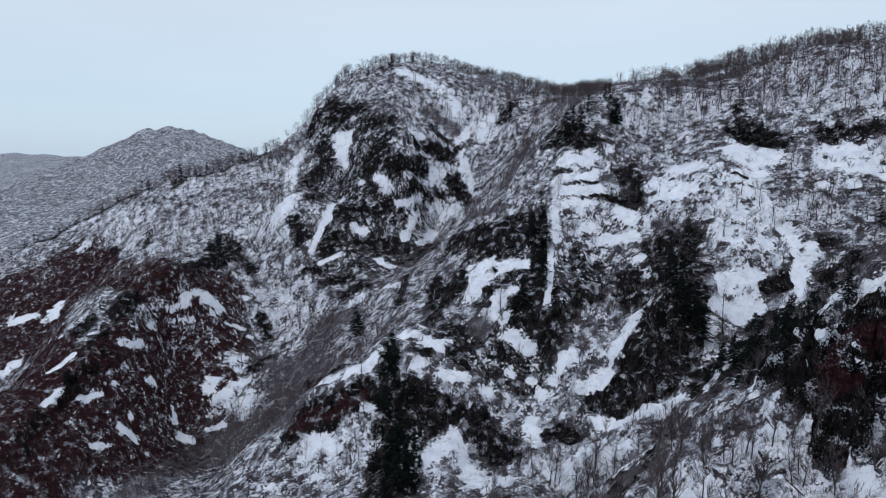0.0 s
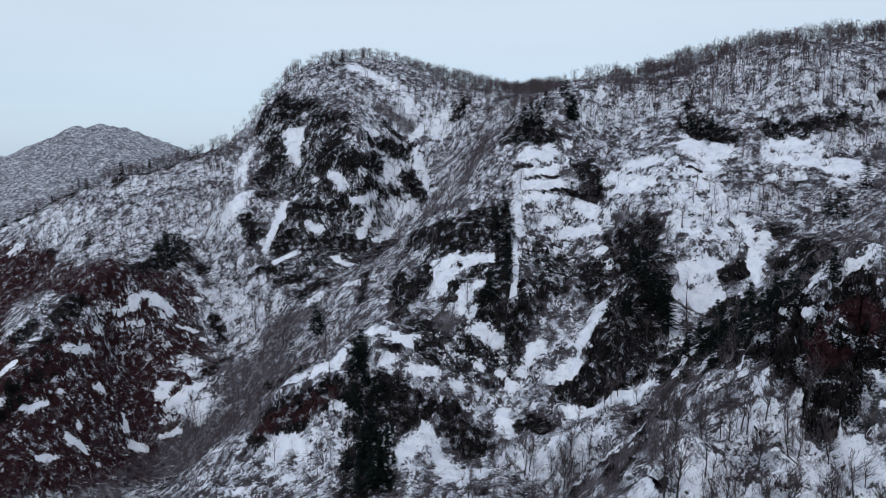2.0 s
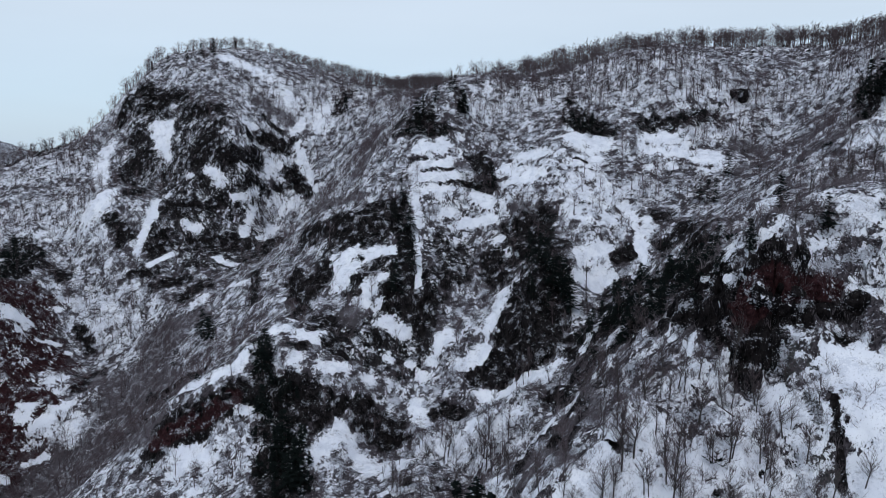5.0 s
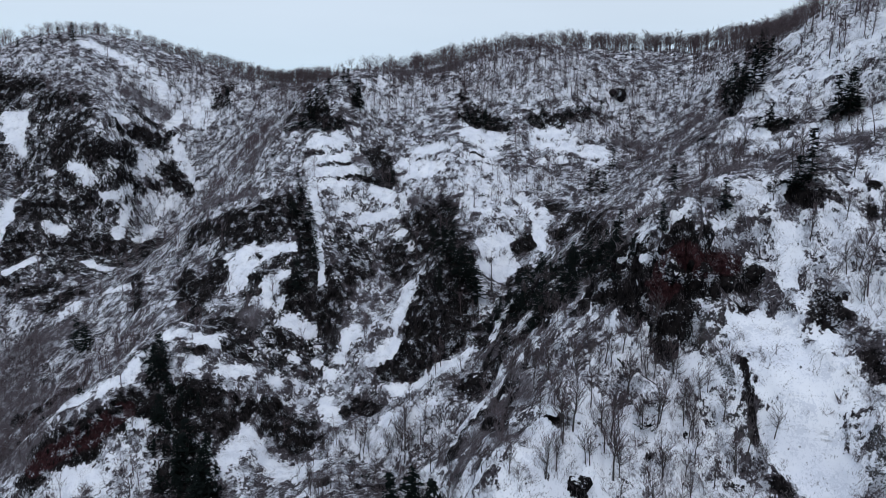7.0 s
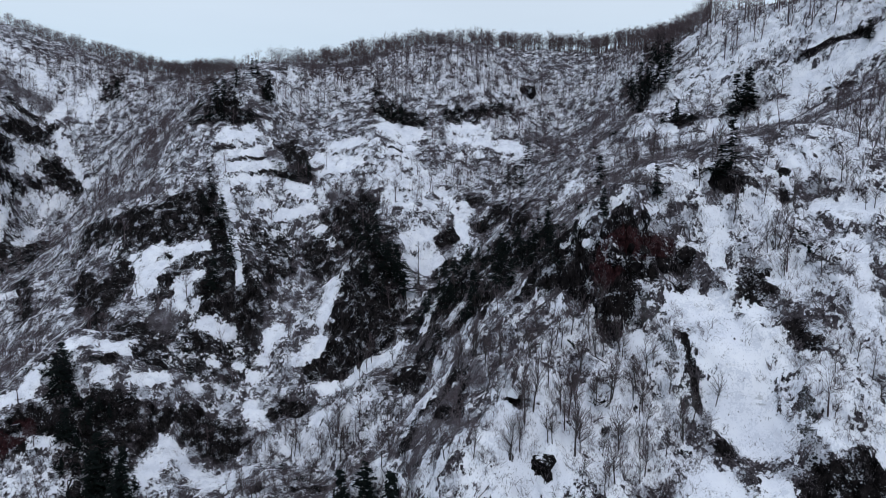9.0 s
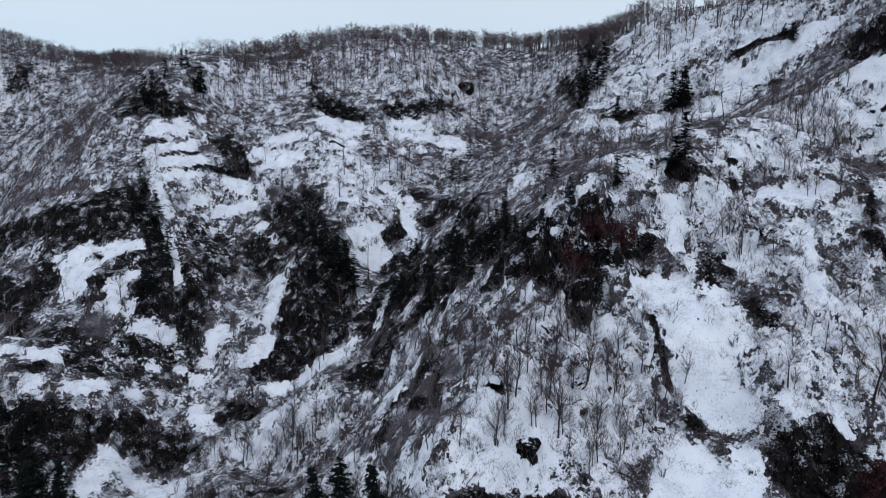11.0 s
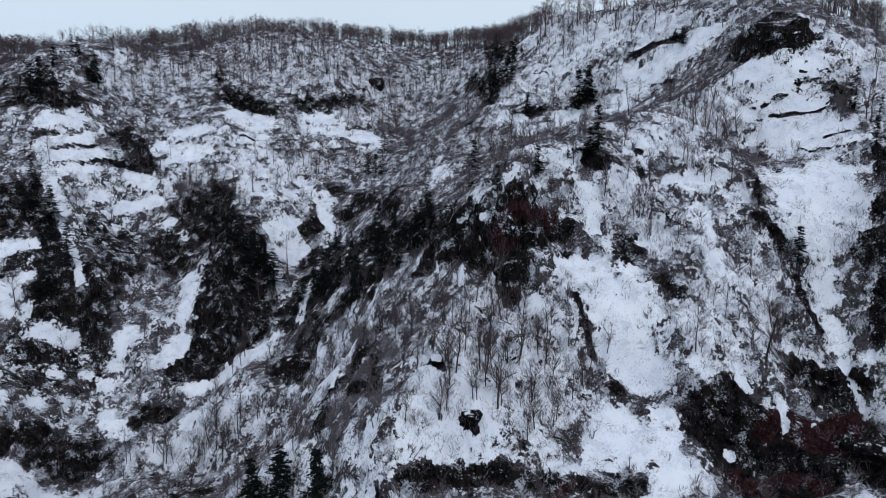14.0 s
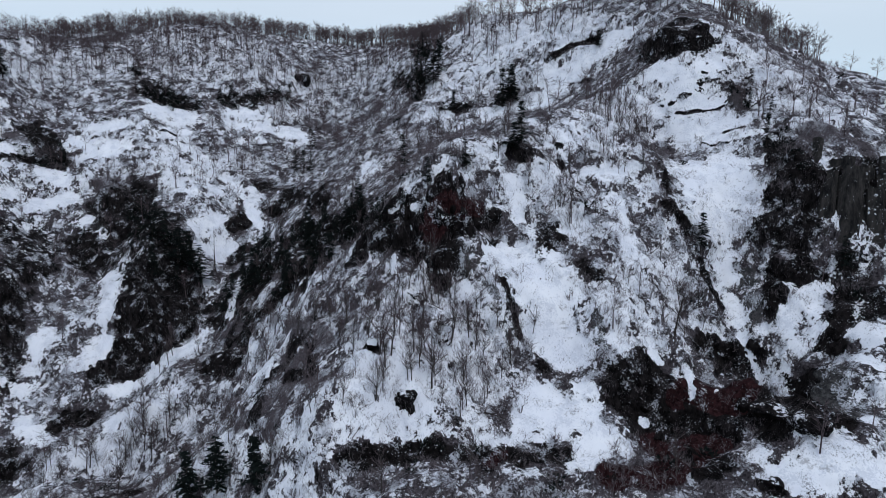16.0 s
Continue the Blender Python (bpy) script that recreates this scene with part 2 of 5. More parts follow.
CLIFF_BANDS_D = [(-75, 547, -75, 547, 5.3), (-118, 599, -125, 581, 7), (-98, 504, -80, 507, 6), (-77, 486, -64, 492, 6.9), (-115, 520, -100, 516, 5.1), (-27, 462, -29, 412, 6.1), (-30, 407, -30, 407, 6.6), (-61, 567, -51, 571, 5.4), (-48, 521, -48, 521, 4.5), (-67, 581, -67, 581, 5.5), (-26, 593, -15, 605, 5.7), (133, 595, 133, 595, 9), (82, 436, 90, 420, 7.4), (82, 415, 96, 411, 7.1), (113, 390, 115, 373, 6.7), (96, 379, 108, 372, 4.5), (120, 334, 132, 327, 9), (101, 333, 100, 318, 7), (112, 291, 122, 294, 7.4), (98, 280, 103, 265, 8.3)]
CLIFF_BANDS_E = [(115, 319, 115, 319, 6.5), (156, 277, 151, 278, 5.5), (171, 267, 178, 264, 7.5), (182, 287, 182, 287, 6.5), (124, 218, 126, 249, 5.2), (138, 224, 105, 184, 6.2), (80, 118, 84, 115, 6), (75, 124, 81, 115, 5.4), (71, 276, 86, 250, 7.5), (74, 121, 80, 112, 4.5), (76, 275, 88, 262, 8.9), (88, 262, 95, 254, 8.7), (97.7, 223.9, 86.1, 218.6, 2.5), (50.4, 149, 50.4, 149, 1.9), (52.8, 144.3, 45.4, 136.3, 2.3), (41.6, 140.9, 41.4, 132.8, 2.3), (36.5, 220.3, 43.7, 215.1, 2.2), (24.2, 230.8, 24.2, 230.8, 2.2), (76, 120, 84, 113, 5.5), (84, 113, 94, 111, 5.7)]
CLIFF_BANDS_F = [(77, 115, 77, 115, 4.3), (93.6, 105.2, 93.6, 105.2, 2.1), (76, 113, 76, 113, 3.4), (89, 114, 85, 116, 3.5), (99, 108, 99, 108, 3.3), (101, 89, 98, 89, 3.8), (102.7, 93, 105.6, 89.6, 1.6), (97.7, 77.6, 94.9, 74.4, 2.2), (115.2, 108.3, 116, 102.6, 2.3), (130.6, 98, 125, 94.7, 1.2), (158, 227, 147, 222, 7.9), (76, 133, 75, 144, 7.1), (78, 127, 78, 127, 5), (214, 181, 217, 178, 3.9), (130, 199, 102, 182, 7.2), (133, 220, 120, 218, 7.5), (120, 218, 114, 235, 7.5), (114, 235, 103, 236, 7.7), (113, 170, 109, 183, 6), (109, 183, 103, 202, 6.2)]
CLIFF_BANDS_G = [(102, 189, 101, 207, 4.7), (101, 207, 93, 212, 4.9), (193, 82, 186, 68, 7.1), (186, 68, 189, 63, 7), (198, 69, 207, 81, 3.9), (179, 51, 179, 51, 3.2), (142, 27, 137, 28, 6.3), (131, 31, 132, 23, 6.1), (135, 24, 138, 20, 7.1), (125, 28, 126, 22, 5.1), (121, 29, 117, 29, 3.1), (81, 61, 83, 55, 5), (76, 62, 82, 52, 6.4), (84, 46, 76, 53, 6.8), (104, 43, 102, 40, 7.1), (106, 45, 111, 35, 5.6), (85, 33, 83, 40, 6.9), (31.5, 103.1, 36, 96.9, 2.6), (36, 96.9, 37.8, 90.7, 2.6), (26.7, 105.7, 26.7, 105.7, 2)]
CLIFF_BANDS_H = [(46, 80.7, 41.2, 81.3, 2.5), (55, 73, 55, 69, 3.1), (55.3, 66.8, 55.3, 66.8, 1.6), (20.7, 113.6, 20.7, 113.6, 1.2), (55.1, 151.6, 47, 146.4, 2.1), (47, 146.4, 45.4, 150.3, 2.1), (39.3, 149.9, 34.6, 147.3, 2.4), (86, 214, 86, 224, 5.2), (78.3, 20.2, 76.5, 18, 2.6), (83, 30, 80, 25, 5.8), (116, 13, 109, 14, 3.7), (121, 4.5, 113.2, 4.3, 2.7), (-329, 609, -361, 581, 7.3), (-361, 581, -381, 560, 7.3), (81, 54, 85, 41, 7), (74, 46, 68, 38, 6.6), (107, 36, 92, 29, 6.7), (81, 34, 85, 32, 6.6), (100, 20, 83, 17, 6.1), (84, 58, 84, 55, 4.8)]
CLIFF_BANDS_I = [(25.4, 108.3, 33.5, 101.6, 2.8), (37.6, 94.9, 39.4, 87.1, 2.3), (46.7, 79.1, 54.5, 70.9, 2.9), (110.5, 31.1, 112, 35.7, 2.5), (146, 7, 138, 5, 5.1), (181, 268, 149, 219, 5.4), (134, 217, 98, 159, 4.7), (118, 216, 92, 180, 4.7), (146, 267, 136, 265, 4.1), (105, 273, 105, 264, 5.7), (90, 273, 95, 261, 6.2), (80, 273, 90, 258, 7.4), (75, 270, 79, 260, 3.7), (85, 219, 87, 211, 3.2), (43.6, 152.8, 36.8, 148.1, 2.4), (55.7, 148.8, 49.5, 145.3, 1.9), (60.2, 264.6, 60.2, 264.6, 2.7)]
CLIFF_SHADE_BANDS = CLIFF_SHADE_BANDS_A + CLIFF_BANDS_B + CLIFF_BANDS_C + CLIFF_BANDS_D + CLIFF_BANDS_E + CLIFF_BANDS_F + CLIFF_BANDS_G + CLIFF_BANDS_H + CLIFF_BANDS_I
SNOW_FIELDS_A = [(-153, 663, -157, 648, 5.5), (-157, 648, -154, 623, 5.4), (-140, 579, -145, 566, 7.5), (-145, 566, -156, 568, 7.5), (-104.2, 563.4, -109.8, 550.2, 2.6), (-109.8, 550.2, -114.8, 535, 2.5), (-405, 673, -377, 666, 5), (-369, 628, -369, 628, 6), (-194.1, 450.1, -186.7, 462.3, 2.3), (-182, 464, -175, 473, 5.1), (-176.9, 460.9, -176.9, 460.9, 2.8), (-198.3, 444.3, -190.7, 450.3, 2.3), (-210.2, 435.2, -199.8, 442.7, 1.8), (-204.3, 417.2, -197.8, 441.3, 1.8), (-197.8, 441.3, -186.4, 447.4, 1.8), (-167.3, 467.8, -159.3, 475.2, 2.3), (-210.5, 391.3, -204, 403.2, 2.9), (-227, 387.9, -227, 387.9, 1.7), (-163, 421, -164, 416, 4.3), (-156, 416, -144, 427, 3.5)]
SNOW_FIELDS_B = [(-151.3, 446.4, -151.3, 446.4, 2.2), (-138.8, 414.3, -138.7, 406.5, 3), (-196.2, 390.3, -191.9, 395.5, 2.1), (-203.9, 368, -203.9, 368, 1.6), (-213.8, 344.6, -206.3, 356.4, 1.6), (-182.7, 396.6, -179.6, 392.1, 1.7), (-194.3, 351.9, -186.4, 353.9, 2.4), (-193.3, 363.7, -193.3, 363.7, 2.4), (-224.4, 332.1, -222.7, 342.2, 2.7), (-364, 557, -364, 571, 5.6), (-248.8, 389.2, -248.8, 389.2, 2.2), (-228.6, 368.3, -236.2, 355.6, 1.6), (-169.8, 392.2, -175.3, 389, 3), (-161.3, 399.9, -150.8, 402.2, 1.7), (-198.8, 330.3, -193.6, 337.2, 1.9), (-163.8, 500.7, -163.8, 500.7, 2.5), (-152.9, 474.3, -152.9, 474.3, 2.8), (-68, 312, -55.3, 306.8, 2.8), (-48, 305, -32, 311, 3.3), (-68, 282, -52, 280, 4.1)]
SNOW_FIELDS_C = [(-39.2, 288.4, -30.6, 282.8, 2.3), (-13, 271.3, -13, 271.3, 2.2), (-10, 261, 0, 269, 3.5), (4.3, 276.1, 9.2, 268.4, 2.8), (13, 253, 11, 264, 3.2), (23, 253, 23, 253, 5.3), (41, 279, 42, 268, 3.3), (65, 304, 60, 300, 3.6), (55, 297, 55, 297, 3.2), (48.7, 292.7, 48.7, 292.7, 2.6), (97, 305, 89, 291, 3.9), (89, 291, 82, 286, 3.7), (78, 281, 67, 282, 3.4), (23, 361, 23, 361, 6.7), (24, 354, 17, 352, 4.9), (34, 354, 46, 349, 3.6), (32, 337, 28, 332, 4.1), (16.7, 370.1, 16.7, 370.1, 2), (38.4, 336.8, 38.4, 336.8, 2.9), (34.1, 327.1, 34.1, 327.1, 2.8)]
SNOW_FIELDS_D = [(-20.9, 317.8, -14.9, 319.1, 2.4), (-9, 314, -3, 311, 3.3), (3, 316.9, 3, 316.9, 2.1), (2.3, 296.6, 10.8, 296.2, 2.6), (-14.6, 300, -9, 301, 2), (21.9, 293.3, 21.9, 293.3, 2.6), (36, 319, 45, 314, 3.4), (34.6, 304.6, 34.6, 304.6, 2.7), (44.5, 302.4, 44.5, 302.4, 2.4), (61.7, 352.7, 59.3, 333.6, 1.3), (59.3, 333.6, 56, 325.5, 1.3), (79, 400, 93, 400, 4.5), (74, 392, 95, 389, 3.7), (73, 386, 103, 379, 4), (75, 377, 91, 374, 3.2), (67.2, 374.7, 67.3, 365.8, 2.4), (66.2, 359.6, 66.2, 359.6, 2.7), (89.6, 366.2, 85.8, 364.3, 2.8), (89, 357, 96, 356, 3.7), (86, 350, 86, 350, 2.3)]
SNOW_FIELDS_E = [(-96, 647, -101, 640, 5.6), (-100, 631, -108, 652, 6), (-46, 697, -28, 692, 7.7), (-15, 687, 3, 683, 6.9), (11, 672, 14, 659, 5.5), (31, 651, 19, 641, 5.1), (19, 631, 21, 621, 3.7), (24, 615, 28, 601, 3.2), (31, 593, 31, 593, 3.5), (49, 652, 36, 639, 5.3), (-62, 585, -51, 578, 3.8), (-78.7, 589.7, -78.7, 589.7, 2.7), (-94.1, 583.8, -94.1, 583.8, 2.3), (-31, 618, -21, 629, 3.7), (-103.9, 579.2, -106.3, 560.4, 2.6), (-106.3, 560.4, -113.3, 541.3, 2.6), (-81, 558.8, -70.7, 555.6, 3), (-41, 573, -21, 598, 3.1), (-26, 578, -35, 555, 3.4), (-20, 557, -10, 590, 3.8)]
SNOW_FIELDS_F = [(-58.7, 530.5, -43.4, 518.8, 2.8), (-44.9, 473.9, -30.1, 442.7, 2.5), (-71, 470, -63, 474, 3.2), (-113, 510.1, -113, 510.1, 2.1), (-88.1, 533.8, -105.6, 522.7, 2.1), (1, 602, 12, 601, 4.7), (-47, 452, -47, 452, 3.4), (169, 357, 183, 352, 6.9), (160, 339, 173, 343, 5.2), (160, 330, 160, 330, 5.1), (154, 352, 154, 352, 3.2), (139, 374, 148, 360, 4), (128, 372, 138, 353, 5.3), (122.3, 363, 134, 349.4, 2.8), (211, 338, 219, 335, 5.9), (205, 332, 220, 322, 4.7), (208, 316, 208, 316, 3.8), (229, 317, 233, 310, 4.7), (221, 301, 221, 301, 3.1), (197, 323, 197, 323, 3.1)]
SNOW_FIELDS_G = [(166, 323, 171, 314, 3.3), (173, 289, 165, 281, 3.1), (169, 303, 168, 291, 3.2), (163.9, 275.7, 163.9, 275.7, 3), (132, 284, 145, 284, 3.8), (125, 275, 141, 274, 3.7), (131.9, 270.8, 143.1, 272.5, 2.6), (119.2, 269.6, 116.5, 259.5, 1.9), (82.6, 128.3, 83.4, 121.1, 0.7), (83.4, 121.1, 86.3, 118.8, 0.7), (103.5, 367.5, 110.4, 355.9, 2.8), (97, 356, 109, 350, 3.4), (108.3, 337.5, 108.3, 337.5, 2.6), (75.8, 123.9, 75.8, 123.9, 0.6), (71.5, 266.4, 80.6, 254.7, 3), (80.6, 254.7, 89.5, 239.7, 2.9), (77, 107.6, 77, 101.7, 1.9), (45.3, 152.7, 54.1, 157.5, 0.8), (54.1, 157.5, 89.9, 203.8, 1), (71, 231, 71, 231, 3.2)]
SNOW_FIELDS_H = [(65, 234, 65, 234, 4.5), (49, 251, 49, 251, 4.7), (93, 240, 85, 246, 3.1), (90, 99, 92, 92, 5.7), (83, 90, 89, 85, 5.5), (80, 86, 87, 81, 4.8), (79, 82, 84, 77, 4.5), (93.8, 102.2, 96.3, 95.2, 1.8), (108.5, 106.1, 106.3, 102.8, 2.1), (106.3, 102.8, 102.7, 101.5, 2.1), (102.9, 104.7, 102.9, 104.7, 1.3), (78, 106.4, 78, 106.4, 1.2), (128.3, 95.9, 128.3, 95.9, 1.7), (88, 115.3, 88, 115.3, 1.1), (163.7, 205.4, 172.3, 207.3, 2.9), (153.5, 204.7, 153.5, 204.7, 2), (79.3, 130.9, 78.3, 124, 0.9), (71.2, 126.8, 68.9, 125.3, 0.6), (211, 184, 213, 200, 3.1), (212, 165, 214, 156, 4.6)]
SNOW_FIELDS_I = [(214, 156, 217, 141, 4.5), (218, 153, 218, 153, 3.8), (205.5, 170.3, 205.2, 182.8, 2.4), (205.2, 158.4, 207.5, 151.3, 2.9), (239, 171.7, 239.9, 179.3, 2.4), (226, 313, 234, 301, 4.8), (126, 249.3, 102.7, 230, 1.1), (86.6, 173.4, 86.6, 180.2, 0.8), (54.8, 162.9, 47.3, 164.9, 0.7), (212, 137, 217, 128, 4.5), (217, 128, 221, 119, 4.5), (225, 120, 224, 105, 4), (224, 98, 227, 108, 3.2), (226, 137, 226, 137, 6.5), (138.4, 111.3, 138.4, 111.3, 2.1), (181, 75, 180, 61, 6.7), (174, 65, 172, 57, 8.7), (166, 59, 163, 47, 9.2), (139, 54, 144, 46, 8.4), (130, 50, 139, 42, 5.4)]
SNOW_FIELDS_J = [(131, 46, 131, 46, 4.2), (130, 44, 130, 44, 3), (127, 42.9, 124.3, 41.3, 2.6), (121.4, 39.2, 117.9, 37.3, 2.6), (114.6, 35.4, 114.6, 35.4, 1.8), (111.7, 33.6, 108.8, 30.5, 0.9), (108.8, 30.5, 107.3, 29.6, 0.9), (127.7, 87.3, 127.3, 78.1, 2.3), (120.3, 74.3, 111.2, 70.1, 2), (128.4, 80.2, 132.9, 72.6, 2.5), (109, 67.9, 103.1, 66.2, 1.7), (111.8, 60.4, 111.8, 60.4, 1.4), (91, 100, 91, 93, 4), (83, 89, 89, 84, 4.8), (96, 88, 96, 88, 4), (80, 87, 85, 80, 4.8), (83, 78, 83, 73, 3.8), (68, 80, 69, 74, 4.5), (60, 80, 68, 68, 4.4), (74, 69, 74, 69, 3.8)]
SNOW_FIELDS_K = [(65, 63, 55, 63, 3.6), (64.3, 56.6, 64.3, 56.6, 1.9), (88, 56.1, 88, 53.2, 1), (89.9, 46.6, 86.9, 45.2, 0.6), (74.9, 53.9, 74.9, 53.9, 0.8), (90.3, 39.4, 106.4, 34.7, 0.7), (51.4, 152.7, 49.4, 157.7, 0.9), (49.4, 157.7, 47.5, 161.8, 0.9), (31.3, 120.7, 27.9, 123.1, 2.5), (67, 24, 70, 17, 4.1), (73, 14, 71, 8, 3.7), (70.6, 28.6, 70.6, 28.6, 2.7), (75.7, 15.9, 75.7, 15.9, 1.8), (109.9, 9.6, 106.1, 6.3, 2.3), (101.4, 9.8, 97.8, 5.5, 1.7), (83.7, 7.2, 83.7, 7.2, 1.3), (116.6, 25.9, 113.9, 24.2, 1.6), (113.9, 24.2, 110.9, 21.8, 1.6), (-399, 556, -381, 560, 5.1), (-364, 508, -365, 494, 4.1)]
SNOW_FIELDS_L = [(162.5, 279.6, 158.2, 266.8, 2.2), (104.9, 234.1, 117.2, 242, 2.1), (154.4, 254.8, 145, 253.6, 1.5), (156.1, 189.3, 174.2, 212.1, 2.4), (86.7, 115.4, 86.7, 115.4, 1), (90.9, 175.6, 86.5, 177.2, 1.2), (97.2, 240, 89.1, 245.3, 1.8), (89.1, 245.3, 82.4, 256.4, 1.8), (58.1, 155.6, 51.8, 154.2, 0.9), (51.8, 154.2, 51.4, 163.4, 0.9), (32.7, 155, 31.4, 160.7, 1.3), (62, 254, 65, 240, 3.3), (207, 152, 212, 132, 5.3), (220, 132, 222, 110, 4.8), (222, 121, 221, 128, 3.5), (205, 165.6, 211.9, 156.8, 3), (211, 162, 217, 145, 4.8), (224, 136, 223, 116, 4.8), (220, 102, 224, 112, 3.6), (160, 190, 156, 200, 3.1)]
SNOW_FIELDS = SNOW_FIELDS_A + SNOW_FIELDS_B + SNOW_FIELDS_C + SNOW_FIELDS_D + SNOW_FIELDS_E + SNOW_FIELDS_F + SNOW_FIELDS_G + SNOW_FIELDS_H + SNOW_FIELDS_I + SNOW_FIELDS_J + SNOW_FIELDS_K + SNOW_FIELDS_L
HEATH_A = [(-373, 613, -224, 456, 31), (-181, 480, -199, 437, 30.2), (-199, 437, -204, 368, 27.7), (-172, 450, -177, 406, 33.2), (-177, 406, -199, 338, 30.5), (-375, 586, -232, 345, 20.7), (-207, 319, -173, 365, 23.3), (-73, 292, -42, 293, 5.3), (80, 118, 84, 115, 3.8), (78, 118, 96, 113, 4), (86, 48, 89, 34, 4.5), (70, 49, 75, 40, 5.7), (46, 80.7, 41.2, 81.3, 2.1), (-419, 588, -357, 520, 34.8), (-252, 339, -210, 297, 23.1), (53, 57, 62, 46, 4)]
HEATH = HEATH_A
# The strips from (81.4, 96.3) to (75.8, 88.4) paint a snow rim's shadow gap.
BARE_SHADE_STRIPS_A = [(22.3, 268.1, 22.3, 268.1, 1.9), (14, 283, 18, 285, 3.4), (4.5, 281.1, 8.7, 284.6, 2.8), (51, 269, 61, 264, 3.8), (23.5, 348.3, 27.9, 343.3, 1.6), (19.8, 341.9, 25.7, 336.5, 1.6), (52.5, 306.7, 52.5, 306.7, 2.7), (39, 295, 39, 295, 3.2), (71.2, 397.9, 81.3, 394, 1.1), (76.5, 387.7, 100.9, 384.8, 1.1), (85.3, 378.6, 102.2, 376, 1.1), (-12.4, 642, 4.7, 639, 2.9), (176, 364, 192, 356, 3.3), (161.4, 342.7, 165.2, 340.6, 2.1), (58, 267, 54, 271, 3), (47.2, 268.4, 47.2, 268.4, 2.7), (42.1, 113, 42.1, 113, 0.8), (81.4, 96.3, 79, 92.7, 0.9), (79, 92.7, 75.8, 88.4, 0.8), (275, 341, 275, 341, 4.2)]
BARE_STRIPS_B = [(218, 123.2, 210.8, 108.2, 0.7), (188.4, 106.2, 197.1, 99.6, 0.6), (231.4, 139.5, 231, 128.2, 2.1), (231, 128.2, 229.1, 114.3, 2.1), (173.6, 72.7, 174.7, 63.5, 0.5), (171.5, 70, 172.4, 59.2, 0.5), (172.4, 59.2, 174, 50.5, 0.5), (164.8, 49.1, 162.6, 42.4, 0.7), (162.8, 58.8, 156.3, 47.9, 0.4), (156.3, 47.9, 154.6, 40, 0.4), (178.5, 68.4, 180.8, 57.5, 0.5), (174.7, 69.1, 175.4, 61.8, 0.5), (177.4, 60.5, 180.8, 53.6, 0.5), (138.7, 65.3, 127.9, 60.5, 1.4), (124.7, 60.5, 122.9, 55.3, 1.5), (122.9, 55.3, 121.8, 51.9, 1.5), (119.6, 48.8, 118.1, 45.9, 1.4), (118.1, 45.9, 116.7, 42.3, 1.4), (74.4, 82.4, 75.4, 79.7, 1.2), (74.3, 73.2, 74.3, 73.2, 0.6)]
BARE_STRIPS_C = [(40.1, 104.2, 40.6, 102.1, 1.4), (41.8, 116.9, 41.9, 112.8, 0.8), (45.7, 92.1, 45.7, 92.1, 0.8), (56.9, 99.9, 56.9, 99.9, 0.6), (66.7, 98.5, 66.7, 98.5, 0.6), (63.4, 27.1, 62.4, 24.4, 1.6)]
BARE_SHADE_STRIPS = BARE_SHADE_STRIPS_A + BARE_STRIPS_B + BARE_STRIPS_C
SCREE_A = [(80.7, 100.9, 76.2, 94, 1.9), (76.2, 94, 74.6, 91, 1.8), (82.9, 107.7, 83.7, 105.1, 3), (87.7, 71.2, 83.9, 68, 1.8), (127.6, 36.8, 121.4, 34.4, 2.6), (121.4, 34.4, 116.2, 32.4, 2.6), (95, 14, 87, 11, 4.3)]
SCREE = SCREE_A
THIN_SNOW_A = [(-10, 614, 1, 623, 5.6), (145, 315, 153, 300, 8.2), (149, 332, 160, 309, 6.6), (48, 118, 56, 107, 7.5), (66, 118, 66, 118, 6.6), (35, 111, 55, 98, 7.3), (66, 100, 66, 100, 6.3), (248, 185, 252, 166, 18.5), (227, 202, 238, 191, 12.1), (118, 91, 114, 97, 8.2), (115, 113, 112, 124, 5.2), (145, 91, 177, 88, 11.2), (192, 48, 176, 29, 14.3), (235, 127, 235, 127, 12), (90, 71, 88, 63, 6.4), (102, 64, 109, 56, 6.1), (109, 83, 109, 83, 6.4), (119, 88, 119, 88, 5.2), (36, 112, 50, 98, 7.6), (30, 108, 49, 89, 7.5)]
THIN_SNOW_B = [(56, 109, 62, 99, 7.1), (117, 18, 117, 18, 6.9), (124, 19, 120, 21, 3.7), (142, 280, 132, 273, 4.2), (126, 102, 145, 95, 7.5), (227, 195, 235, 180, 13.9)]
THIN_SNOW = THIN_SNOW_A + THIN_SNOW_B
CRAGGY_A = [(-101, 644, -51, 573, 44.8), (-80, 546, -30, 537, 37.6), (19, 378, 47, 330, 19.9), (12, 319, 44, 308, 16.7), (115, 319, 103, 270, 20.7), (81, 344, 81, 344, 16.4), (85, 434, 85, 434, 16.2), (116, 13, 127, 11, 7.4)]
CRAGGY = CRAGGY_A
EVERGREENS_A = [(-282, 654, -279, 664, 6.7), (-203, 543, -203, 571, 10), (-203, 571, -195, 561, 10.1), (-290, 600, -278, 573, 5.5), (-27, 314, -26, 291, 5.4), (-20, 284, -17, 266, 7.6), (-17, 266, -19, 250, 7.4), (57, 368, 54, 346, 4.6), (116, 431, 115, 421, 4.7), (74, 668, 60, 647, 7), (73, 451, 81, 454, 4.8), (180, 380, 185, 369, 8.8), (185, 369, 190, 359, 8.7), (185, 399, 185, 399, 5.6), (212, 350, 218, 350, 5.2), (225, 340, 234, 340, 5.2), (238, 336, 238, 336, 5.2), (108, 279, 116, 280, 6.5), (116, 280, 115, 268, 6.4), (145, 260, 80, 126, 3.9)]
